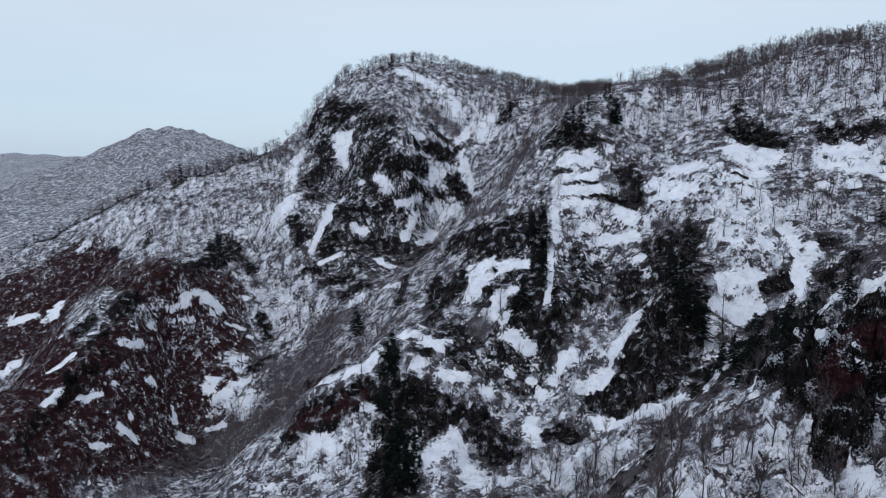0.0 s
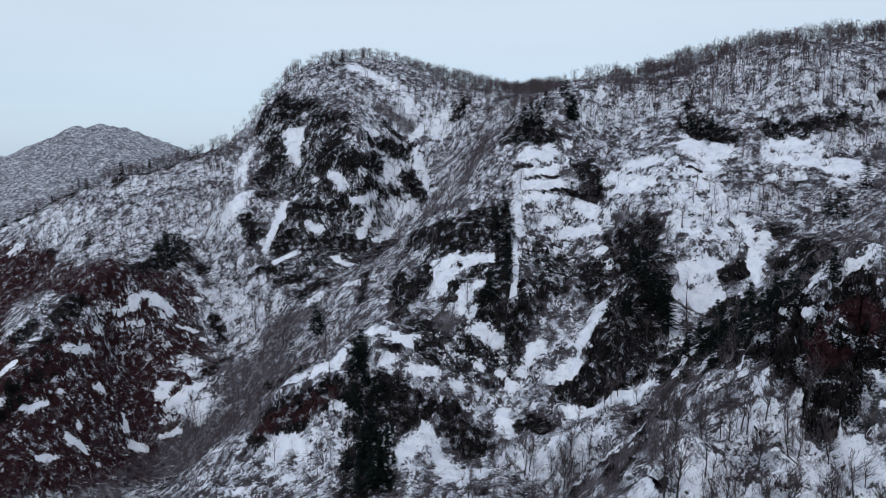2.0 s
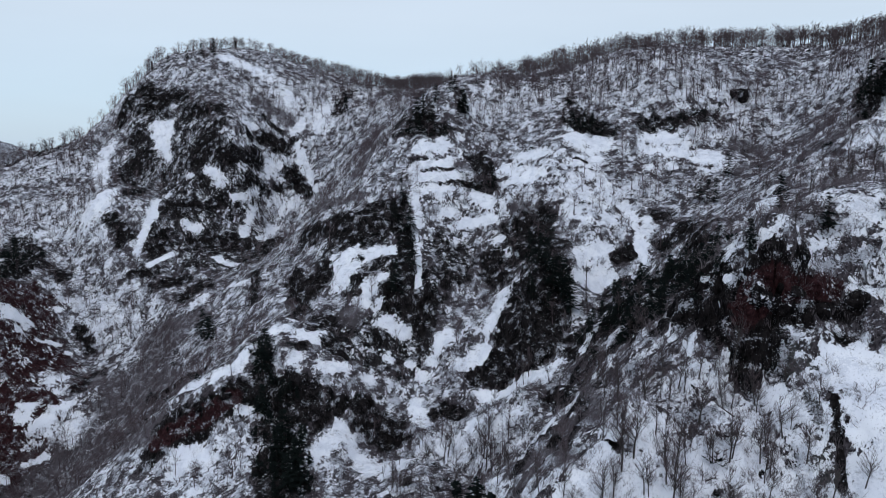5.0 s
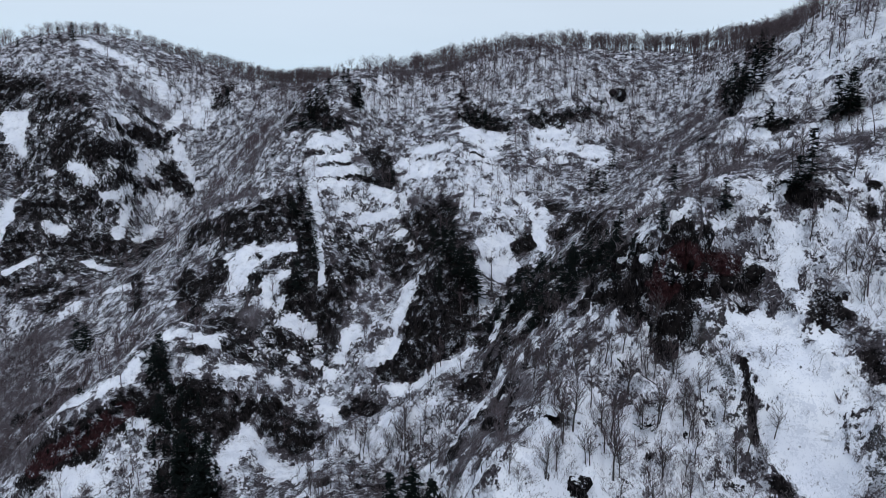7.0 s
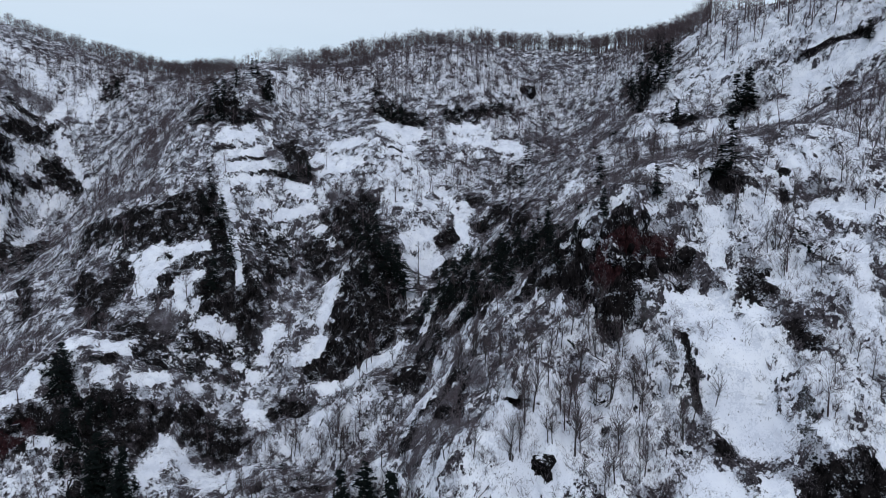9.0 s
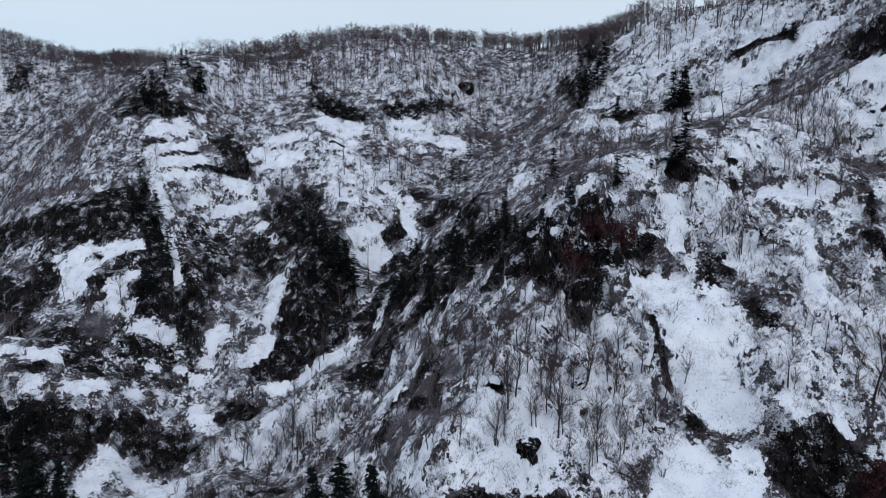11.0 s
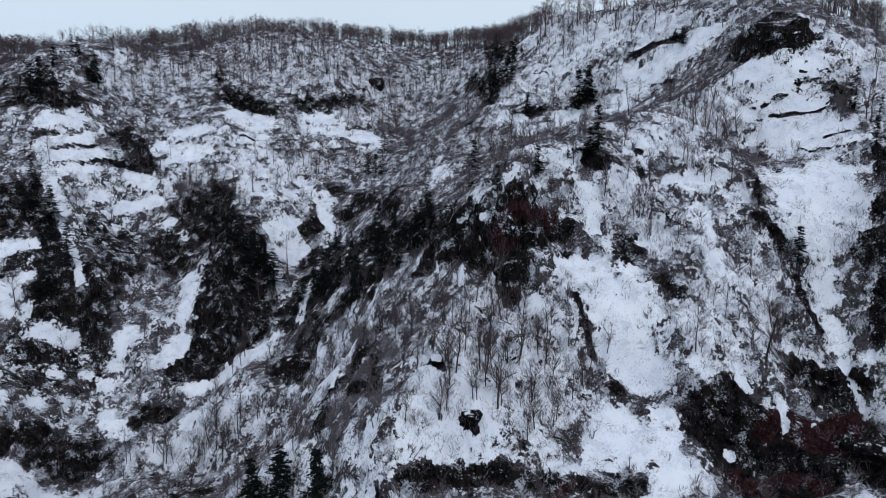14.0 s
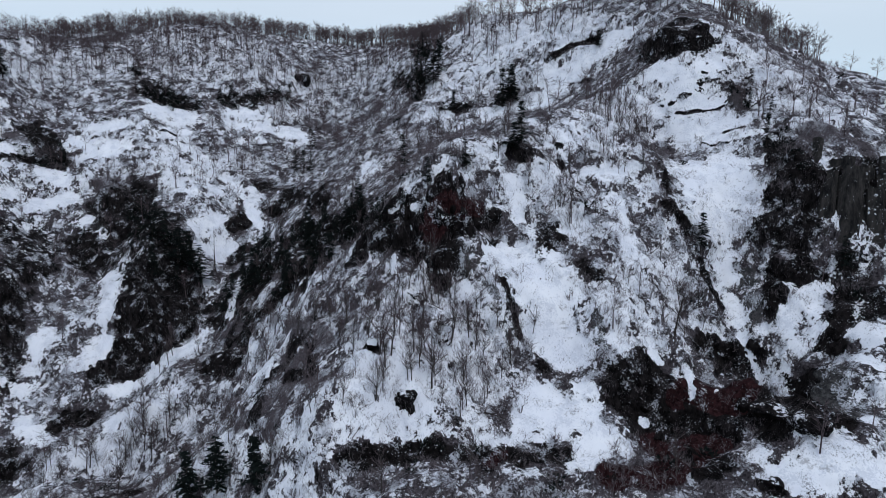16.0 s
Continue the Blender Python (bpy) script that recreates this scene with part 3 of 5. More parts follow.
EVERGREENS_B = [(112, 245, 100, 218, 4.7), (333, 280, 299, 249, 6), (267, 238, 233, 216, 5), (225, 159, 220, 157, 4.8), (129, 215, 116, 221, 5.1), (116, 221, 105, 231, 5.2), (109, 167, 108, 185, 4.2), (108, 185, 103, 202, 4.4), (182, 48, 174, 45, 4), (166, 38, 166, 38, 3.8), (150, 32, 143, 30, 4.2), (27.4, 140, 24.1, 136.7, 2.3), (122, 212, 95, 171, 3.9)]
EVERGREENS = EVERGREENS_A + EVERGREENS_B
BRAMBLES_A = [(-113, 423, -89, 449, 14.6), (-122, 392, -149, 394, 18.6), (-163, 384, -163, 384, 12.6), (20, 328, 20, 328, 6.8), (6, 599, 22, 430, 4.2), (22, 430, 39, 400, 3.4), (97, 224, 97, 224, 4.3), (94.1, 198.6, 56.5, 150.9, 2.3), (37.8, 140.5, 35, 153.9, 2.6), (90.7, 183.8, 49.6, 134.8, 2.2), (213.6, 231.7, 218.1, 219.1, 2.5), (218.1, 219.1, 233.3, 222.1, 2.5), (233.9, 290.8, 253.2, 287, 2.2), (46, 141.2, 36, 138.2, 2.7), (36, 138.2, 31, 137.4, 2.6), (43.3, 139.6, 36.8, 141.6, 2.2)]
BRAMBLES = BRAMBLES_A
# The first four bands darken a shaded gully side as well as its evergreens.
PINE_SHADE_A = [(-193, 529, -206, 447, 7.2), (-209, 445, -239, 387, 5.1), (-207, 399, -218, 348, 6.0), (-219, 343, -220, 291, 4.8), (-418, 672, -374, 679, 6.0), (-463, 658, -421, 672, 6.9), (-400, 679, -337, 681, 5.9), (-23, 292, -21, 254, 7.6), (-40, 287, -27, 302, 3.1), (72, 426, 94, 409, 6.5), (173, 370, 188, 358, 4.8), (215, 347, 253, 333, 4.5), (117, 105, 118, 101, 2.5), (217, 191, 216, 178, 3.9), (126, 321, 104, 270, 8.2), (133, 216, 78, 131, 5.6), (149, 257, 112, 223, 5.1), (-24, 290, -28, 258, 8.3), (100, 378, 114, 366, 4.9)]
# The last band draws a shadowed crack at a snow edge as dark evergreen.
PINE_SHADE_B = [(298, 272, 239, 223, 5.3), (114, 112, 118, 105, 2.6), (177, 59, 176, 47, 3.0), (116, 13, 128, 11, 2.7), (31, 100, 43, 85, 2.0), (78, 93, 83, 92, 0.7)]
PINE_SHADE = PINE_SHADE_A + PINE_SHADE_B
WOODS_A = [(94, 74, 105, 49, 6.4), (107, 87, 109, 67, 4.5), (132, 36, 120, 26, 2.8), (75, 110, 70, 89, 6.7), (-153, 443, -51, 374, 11.1), (-138, 418, -59, 271, 9.8), (-42, 264, -27, 272, 5.8), (-350, 655, -240, 560, 19.6), (-14, 663, 44, 642, 12.6), (139, 426, 189, 411, 17.3), (217, 433, 255, 372, 22.6), (-284, 660, -187, 656, 20.2), (-248, 595, -166, 594, 27.4), (22, 675, 115, 593, 18.5), (-144, 508, -96, 451, 14.7), (-151, 410, -52, 333, 11.9), (-171, 327, -138, 391, 10.8), (-96, 451, -31, 353, 6.5), (149, 433, 324, 302, 18.8)]
WOODS_B = [(281, 341, 241, 238, 15.8), (32, 682, 115, 663, 16.8), (62, 549, 61, 444, 9.5), (229, 327, 257, 321, 6.5), (276, 212, 251, 166, 13.7), (142, 323, 187, 307, 10.6), (58, 125, 79, 106, 5.6), (39, 114, 73, 94, 8.6), (34, 108, 67, 89, 5.6), (43, 256, 69, 221, 9.0), (22, 232, 32, 154, 5.2), (98, 212, 53, 137, 3.7), (229, 175, 225, 146, 7.7), (206, 225, 197, 187, 6.6), (273, 186, 237, 132, 14.0), (177, 99, 167, 79, 8.4), (140, 86, 132, 76, 4.2), (88, 70, 105, 52, 4.6), (97, 70, 115, 56, 4.0)]
WOODS_C = [(113, 97, 107, 85, 3.8), (201, 42, 168, 25, 6.1), (156, 22, 198, 4, 5.4), (133, 41, 139, 30, 2.9), (67, 18, 75, 8, 4.1), (121, 22, 124, 14, 3.5)]
WOODS = WOODS_A + WOODS_B + WOODS_C
THICKETS_A = [(-134, 378, -77, 301, 9.0), (-83, 388, -58, 370, 5.5), (-153, 389, -80, 374, 14.2), (-134, 451, -87, 408, 8.1), (-172, 321, -159, 386, 10.0), (-96, 451, -31, 353, 5.7), (36, 128, 58, 149, 2.3), (-101, 406, -85, 412, 12.2), (-100, 466, -68, 453, 8.9), (61, 444, 44, 437, 7.6), (105, 645, 128, 646, 6.3), (161, 459, 223, 452, 7.8), (253, 311, 277, 275, 6.4), (226, 274, 222, 246, 2.8), (99, 385, 115, 367, 5.3), (122, 343, 134, 322, 4.9), (-14, 655, 30, 639, 7.4), (53, 154, 35, 126, 2.4), (140, 30, 131, 23, 3.3)]
THICKETS_B = [(180, 50, 159, 38, 3.3), (152, 22, 152, 8, 3.5)]
THICKETS = THICKETS_A + THICKETS_B
CONIFERS_A = [(131.3, 161.9, 15.6), (102.2, 119.0, 9.9), (118.8, 107.5, 13.8), (237.2, 215.6, 17.9), (236.8, 209.2, 29.0), (246.1, 211.9, 26.5), (263.4, 220.4, 12.6), (237.1, 219.5, 23.0), (220.0, 154.8, 33.8), (81.9, 427.0, 22.5), (88.6, 426.8, 16.4), (110.8, 439.6, 12.9), (114.1, 437.2, 12.0), (113.9, 415.9, 20.4), (98.8, 435.2, 12.6), (65.6, 637.9, 35.9), (196.4, 277.9, 12.8), (197.0, 273.1, 13.4), (198.7, 268.7, 12.0), (224.6, 288.2, 14.5), (81.3, 121.4, 8.7), (121.4, 177.5, 10.0), (126.7, 212.2, 12.6), (118.0, 192.0, 10.4), (109.8, 174.0, 9.6), (77.3, 126.9, 6.4), (112.3, 266.9, 25.9), (109.3, 278.7, 17.6), (106.3, 285.1, 14.9), (109.5, 272.1, 17.4), (54.9, 333.9, 28.9), (59.7, 356.3, 17.0)]
CONIFERS_B = [(59.7, 375.3, 14.3), (-63.0, 425.7, 28.3), (-58.3, 411.4, 19.6), (-27.8, 296.6, 25.8), (121.8, 237.4, 16.2), (103.1, 196.7, 13.8), (101.0, 186.0, 13.1), (94.4, 169.0, 10.1), (114.0, 235.0, 13.3), (96.5, 195.0, 12.4), (21.7, 133.9, 15.0), (22.2, 158.3, 14.3), (24.0, 150.4, 15.4), (120.3, 49.5, 12.1), (217.3, 153.8, 28.7), (218.1, 158.8, 21.4), (126.7, 12.3, 9.8), (224.4, 111.1, 9.0), (-198.2, 537.6, 19.6), (-198.5, 520.7, 18.0), (-330.0, 679.3, 14.2), (-320.5, 675.1, 12.7), (-278.8, 661.7, 14.9), (-256.8, 676.8, 15.0), (-263.8, 674.0, 9.5), (-223.0, 688.8, 10.9), (-211.6, 692.4, 10.9), (-337.9, 681.8, 10.0), (-357.7, 678.4, 8.7), (-374.8, 680.2, 10.2), (-443.3, 665.2, 12.1), (-452.9, 660.5, 12.1)]
CONIFERS_C = [(-422.4, 673.3, 9.0), (-102.2, 702.9, 9.4), (-82.6, 695.6, 10.6), (-69.0, 695.9, 13.3), (-58.0, 697.6, 17.3), (-49.5, 718.2, 9.6), (-34.9, 732.8, 8.4), (-115.4, 706.6, 8.1), (-25.8, 300.6, 18.1), (-20.7, 270.7, 17.0), (-24.3, 265.7, 15.5), (-16.0, 256.3, 16.4), (-20.5, 248.4, 16.2), (-28.4, 282.8, 14.6), (43.1, 326.4, 22.3), (112.7, 260.9, 22.3)]
CONIFERS = CONIFERS_A + CONIFERS_B + CONIFERS_C
BEECHES_A = [(54.4, 120.9, 10.3), (58.4, 118.5, 8.8), (62.5, 118.2, 8.9), (46.4, 99.6, 18.8), (42.9, 108.8, 14.1), (53.1, 130.0, 12.3), (61.4, 102.5, 11.4), (60.3, 110.2, 10.1), (69.6, 113.2, 7.5), (74.4, 109.8, 9.1), (72.9, 100.1, 8.8), (73.3, 94.3, 8.7), (43.1, 103.6, 8.0), (37.5, 108.0, 9.3), (29.9, 113.7, 8.1), (28.1, 122.3, 8.5), (58.5, 237.1, 12.9), (47.4, 248.3, 16.1), (55.3, 221.9, 14.8), (42.4, 223.3, 14.8), (70.0, 88.5, 8.6), (66.2, 97.2, 8.6), (57.0, 96.4, 8.3), (86.1, 247.8, 13.6), (53.5, 105.7, 8.3), (49.0, 130.3, 6.1), (78.6, 97.4, 5.9), (40.4, 109.3, 13.6), (42.5, 104.2, 8.6), (50.4, 105.0, 11.9), (52.5, 130.6, 9.8), (60.9, 234.8, 15.3)]
BEECHES_B = [(44.8, 246.0, 15.7), (57.1, 227.4, 17.5), (55.7, 240.2, 7.8), (82.0, 245.5, 12.2), (36.7, 159.6, 9.0), (28.7, 121.5, 5.8), (67.2, 99.9, 9.6), (58.5, 90.6, 9.1), (47.7, 99.3, 8.8), (129.7, 102.5, 8.3), (120.1, 62.5, 7.6), (98.8, 58.8, 7.0), (113.4, 66.0, 7.4), (133.6, 84.5, 8.2), (73.8, 116.2, 11.8), (62.3, 120.4, 9.8), (198.8, 185.7, 16.8), (180.8, 185.1, 13.3), (123.5, 115.7, 9.2), (60.6, 110.8, 10.7), (67.2, 111.2, 8.2)]
BEECHES = BEECHES_A + BEECHES_B
SNAGS = [
    # The first is a made-up trunk in place of a dark wet cleft.
    (121.3, 261.2, 20, 12, 200, 'dead_trunk', 'black leaning shaft standing in for a dark wet cleft in a snowy slope'),
    (54.3, 243.3, 9, 78, 30, 'fallen_log', 'fallen bare trunk lying on snow in the basin'),
    (68.2, 108.2, 8, 70, 120, 'fallen_log', 'fallen broken trunk lying on the snowy slope'),
    (52.9, 89.4, 9, 74, 250, 'fallen_log', 'fallen bare trunk lying on the snowy slope'),
    (169.7, 271.6, 9, 20, 40, 'dead_trunk', 'dark crooked dead trunk above a snow gully'),
    (94.1, 51.3, 12, 8, 0, 'dead_trunk', 'black dead trunk standing against a dark cliff'),
]


# ---- materials ----
def material(name):
    m = bpy.data.materials.new(name)
    m.use_nodes = True
    m.node_tree.nodes.clear()
    return m, m.node_tree


class Nodes:
    """Short calls for building a node tree."""

    def __init__(self, name):
        self.m, self.t = material(name)
        self.out = self.t.nodes.new("ShaderNodeOutputMaterial")
        self.pos = self.t.nodes.new("ShaderNodeNewGeometry")

    def link(self, a, b):
        if hasattr(a, "is_output"):
            self.t.links.new(a, b)
        else:
            b.default_value = a

    def noise(self, size, detail=4.0, rough=0.55, stretch=(1, 1, 1), warp=0.0):
        v = self.t.nodes.new("ShaderNodeVectorMath")
        v.operation = "MULTIPLY"
        self.link(self.pos.outputs["Position"], v.inputs[0])
        v.inputs[1].default_value = [s / size for s in stretch]
        n = self.t.nodes.new("ShaderNodeTexNoise")
        n.inputs["Scale"].default_value, n.inputs["Detail"].default_value, n.inputs["Roughness"].default_value, n.inputs["Distortion"].default_value = 1.0, detail, rough, warp
        self.link(v.outputs[0], n.inputs["Vector"])
        return n.outputs[0]

    def math(self, op, a, b=0.0, c=0.0):
        n = self.t.nodes.new("ShaderNodeMath")
        n.operation = op
        for s, v in zip(n.inputs, (a, b, c)):
            self.link(v, s)
        return n.outputs[0]

    def step(self, v, lo, hi, a=0.0, b=1.0):
        n = self.t.nodes.new("ShaderNodeMapRange")
        n.interpolation_type = "SMOOTHSTEP"
        for s, x in zip(n.inputs, (v, lo, hi, a, b)):
            self.link(x, s)
        return n.outputs[0]

    def mix(self, f, a, b):
        n = self.t.nodes.new("ShaderNodeMix")
        n.data_type = "RGBA"
        for s, x in ((n.inputs[0], f), (n.inputs[6], a if hasattr(a, "is_output") else (*a, 1)), (n.inputs[7], b if hasattr(b, "is_output") else (*b, 1))):
            self.link(x, s)
        return n.outputs[2]

    def attr(self, name):
        n = self.t.nodes.new("ShaderNodeAttribute")
        n.attribute_name = name
        return n.outputs["Fac"]

    def random(self):
        return self.t.nodes.new("ShaderNodeObjectInfo").outputs["Random"]

    def bump(self, height, strength, distance):
        n = self.t.nodes.new("ShaderNodeBump")
        n.inputs["Strength"].default_value, n.inputs["Distance"].default_value = strength, distance
        self.link(height, n.inputs["Height"])
        return n.outputs[0]

    def finish(self, color, rough=0.9, normal=None, spec=0.2):
        b = self.t.nodes.new("ShaderNodeBsdfPrincipled")
        self.link(color if hasattr(color, "is_output") else (*color, 1), b.inputs["Base Color"])
        self.link(rough, b.inputs["Roughness"])
        b.inputs["Specular IOR Level"].default_value = spec
        if normal is not None:
            self.link(normal, b.inputs["Normal"])
        self.t.links.new(b.outputs[0], self.out.inputs[0])
        return self.m


def terrain_material(name, stone=None):
    """Snow over litter, brown grass and rock; stone 1.0 for bare blocks."""
    n = Nodes(name)
    sep = n.t.nodes.new("ShaderNodeSeparateXYZ")
    n.link(n.pos.outputs["Normal"], sep.inputs[0])
    up = sep.outputs["Z"]

    def part_of(v, k):
        return n.math("MULTIPLY", n.math("SUBTRACT", v, 0.5), k)

    big = n.noise(8, 5, 0.62, (1.2, 1.2, 0.55), 0.1)
    lumps = n.noise(2.8, 8, 0.72, (1.1, 1.1, 0.75), 0.1)
    fine = n.noise(1.15, 4, 0.72, (1.1, 1.1, 0.75))
    tilt = n.t.nodes.new("ShaderNodeSeparateXYZ")
    n.link(n.bump(lumps, 1.0, 4.0), tilt.inputs[0])
    cover = n.math("ADD", n.attr("snow") if stone is None else 0.04, part_of(lumps, 2.0))
    cover = n.math("ADD", cover, part_of(big, 2.0))
    cover = n.math("ADD", cover, part_of(fine, 1.7))
    cover = n.math("ADD", cover, n.math("MULTIPLY", n.math("SUBTRACT", up, 0.6), 0.3))
    cover = n.math("ADD", cover, n.math("MULTIPLY", n.math("SUBTRACT", tilt.outputs["Z"], up), 0.9))
    snow = n.step(cover, 0.44, 0.52)
    rock = n.mix(n.step(n.noise(1.9, 8, 0.74, (1, 1, 0.5)), 0.34, 0.72), (0.002, 0.002, 0.0023), (0.028, 0.0235, 0.0235))
    litter = n.mix(n.step(n.noise(1.0, 5, 0.7, (1.4, 1.4, 0.6)), 0.32, 0.7), (0.010, 0.008, 0.009), (0.12, 0.104, 0.115))
    rock = n.mix(n.step(n.math("ADD", n.attr("stone") if stone is None else stone, part_of(big, 1.1)), 0.25, 0.6), litter, rock)
    soil = n.mix(n.step(n.noise(1.3, 7, 0.74), 0.3, 0.75), (0.007, 0.003, 0.0035), (0.062, 0.027, 0.029))
    ground = n.mix(n.step(n.math("ADD", n.attr("brown"), part_of(big, 1.4)), 0.35, 0.75), rock, soil)
    gravel = n.mix(n.step(n.noise(1.1, 6, 0.75), 0.35, 0.7), (0.02, 0.02, 0.022), (0.13, 0.125, 0.125))
    ground = n.mix(n.step(n.attr("scree"), 0.3, 0.7), ground, gravel)
    white = n.mix(n.step(n.noise(11, 5, 0.6), 0.3, 0.7), (0.80, 0.815, 0.885), (0.90, 0.905, 0.945))
    color = n.mix(snow, ground, white)
    open_soil = n.math("SUBTRACT", 1.0, n.math("MAXIMUM", n.attr("stone") if stone is None else stone, n.attr("brown")))
    sprinkle = n.math("ADD", n.noise(0.5, 4, 0.75), n.math("MULTIPLY", open_soil, 0.09))
    dust = n.step(n.math("ADD", sprinkle, part_of(n.noise(4.5, 3, 0.6), 1.0)), 0.63, 0.70)
    color = n.mix(n.math("MULTIPLY", dust, 0.75), color, (0.66, 0.68, 0.75))
    streak = n.math("MULTIPLY", n.step(n.noise(5, 5, 0.65, (0.28, 0.28, 2.4), 0.3), 0.58, 0.68), n.step(n.attr("snow"), 0.9, 1.2))
    color = n.mix(n.math("MULTIPLY", n.math("MULTIPLY", streak, n.step(fine, 0.42, 0.6)), 0.75), color, (0.16, 0.15, 0.155))
    stems = n.math("ADD", n.noise(0.62, 5, 0.7, (1.5, 1.5, 0.4)), part_of(n.noise(5, 4, 0.6), 0.6))
    under = n.step(n.math("ADD", stems, n.math("MULTIPLY", n.attr("brush"), 0.18)), 0.58, 0.73)
    color = n.mix(n.math("MULTIPLY", under, 0.7), color, n.mix(n.noise(3, 3), (0.060, 0.050, 0.056), (0.17, 0.152, 0.165)))
    trees = n.math("MULTIPLY", n.attr("distant"), n.step(n.noise(14, 9, 0.75, (1, 1, 0.3)), 0.34, 0.66))
    color = n.mix(n.math("MULTIPLY", trees, 0.85), color, n.mix(n.noise(90, 3), (0.05, 0.05, 0.06), (0.13, 0.13, 0.15)))
    rough = n.step(snow, 0, 1, 0.8, 0.6)
    h = n.math("ADD", n.math("MULTIPLY", n.noise(2.6, 8, 0.7), n.step(snow, 0, 1, 1.6, 0.3)), n.math("MULTIPLY", snow, 0.4))
    return n.finish(color, rough, n.bump(h, 1.0, 0.9), 0.01)


# ---- the mountain ----
def spaced(parts):
    """Rows of a grid: (from, to, step) one after another."""
    out = []
    for a, b, s in parts:
        out += list(np.arange(a, b, s))
    return np.array(out + [parts[-1][1]])


# The land's grid runs round a post in the valley, with its rows close together up to the crest and wide beyond it.
POST = (-40.0, 15.0)
TURNS = np.radians(spaced([(-38, 108, 0.195), (108, 322, 5)]))
REACH = spaced([(0.0, 0.1, 0.02), (0.1, 1.04, 1 / 600), (1.04, 1.5, 0.02), (1.5, 3.6, 0.035), (3.6, 7.4, 0.15)])
CREST_AT = np.array([(math.atan2(q[0] - POST[0], q[1] - POST[1]), math.hypot(q[0] - POST[0], q[1] - POST[1])) for line in CRESTS[:3] for q in along(line, 20)])
CREST_AT = CREST_AT[np.argsort(CREST_AT[:, 0])]
NA = len(TURNS)
SPREAD = np.radians(np.arange(-200, 201, 1.0))
CREST_ROW = 1.1 * np.interp(SPREAD, CREST_AT[:, 0], CREST_AT[:, 1])
CREST_ROW = np.convolve(np.pad(CREST_ROW, 13, "edge"), np.hanning(29)[1:-1] / np.hanning(29).sum(), "valid")


def crest_distance(turn):
    return np.interp((turn + math.pi) % (2 * math.pi) - math.pi, SPREAD, CREST_ROW)


def grid_places():
    a, u = np.meshgrid(TURNS, REACH)
    r = crest_distance(a) * np.minimum(u, 1.5) + np.maximum(u - 1.5, 0) * 700
    return (POST[0] + r * np.sin(a)).ravel(), (POST[1] + r * np.cos(a)).ravel()


def band_masks(p, bands, ragged, soft=0.3):
    """How far each point lies within a set of bands (0 to 1), and its height within the band (-1 foot, 1 top)."""
    mask, rise, size = np.zeros(len(p)), np.zeros(len(p)), np.zeros(len(p))
    ends = np.array(bands, float)
    z0, z1 = smooth_height(ends[:, 0], ends[:, 1]), smooth_height(ends[:, 2], ends[:, 3])
    for (x0, y0, x1, y1, r), za, zb in zip(bands, z0, z1):
        m = np.flatnonzero((p[:, 0] > min(x0, x1) - 2 * r) & (p[:, 0] < max(x0, x1) + 2 * r) & (p[:, 1] > min(y0, y1) - 2 * r) & (p[:, 1] < max(y0, y1) + 2 * r))
        a, b = np.array([x0, y0, za]), np.array([x1, y1, zb])
        q = p[m]
        f = np.clip((q - a) @ (b - a) / max(1.0, (b - a) @ (b - a)), 0, 1)
        off = q - (a + f[:, None] * (b - a))
        d = np.linalg.norm(off, axis=1) / r + ragged[m]
        k = np.clip((1 + soft - d) / (2 * soft), 0, 1)
        k = k * k * (3 - 2 * k)
        won = k > mask[m]
        mask[m[won]], rise[m[won]], size[m[won]] = k[won], np.clip(off[won, 2] / r, -1, 1), r
    return mask, rise, size


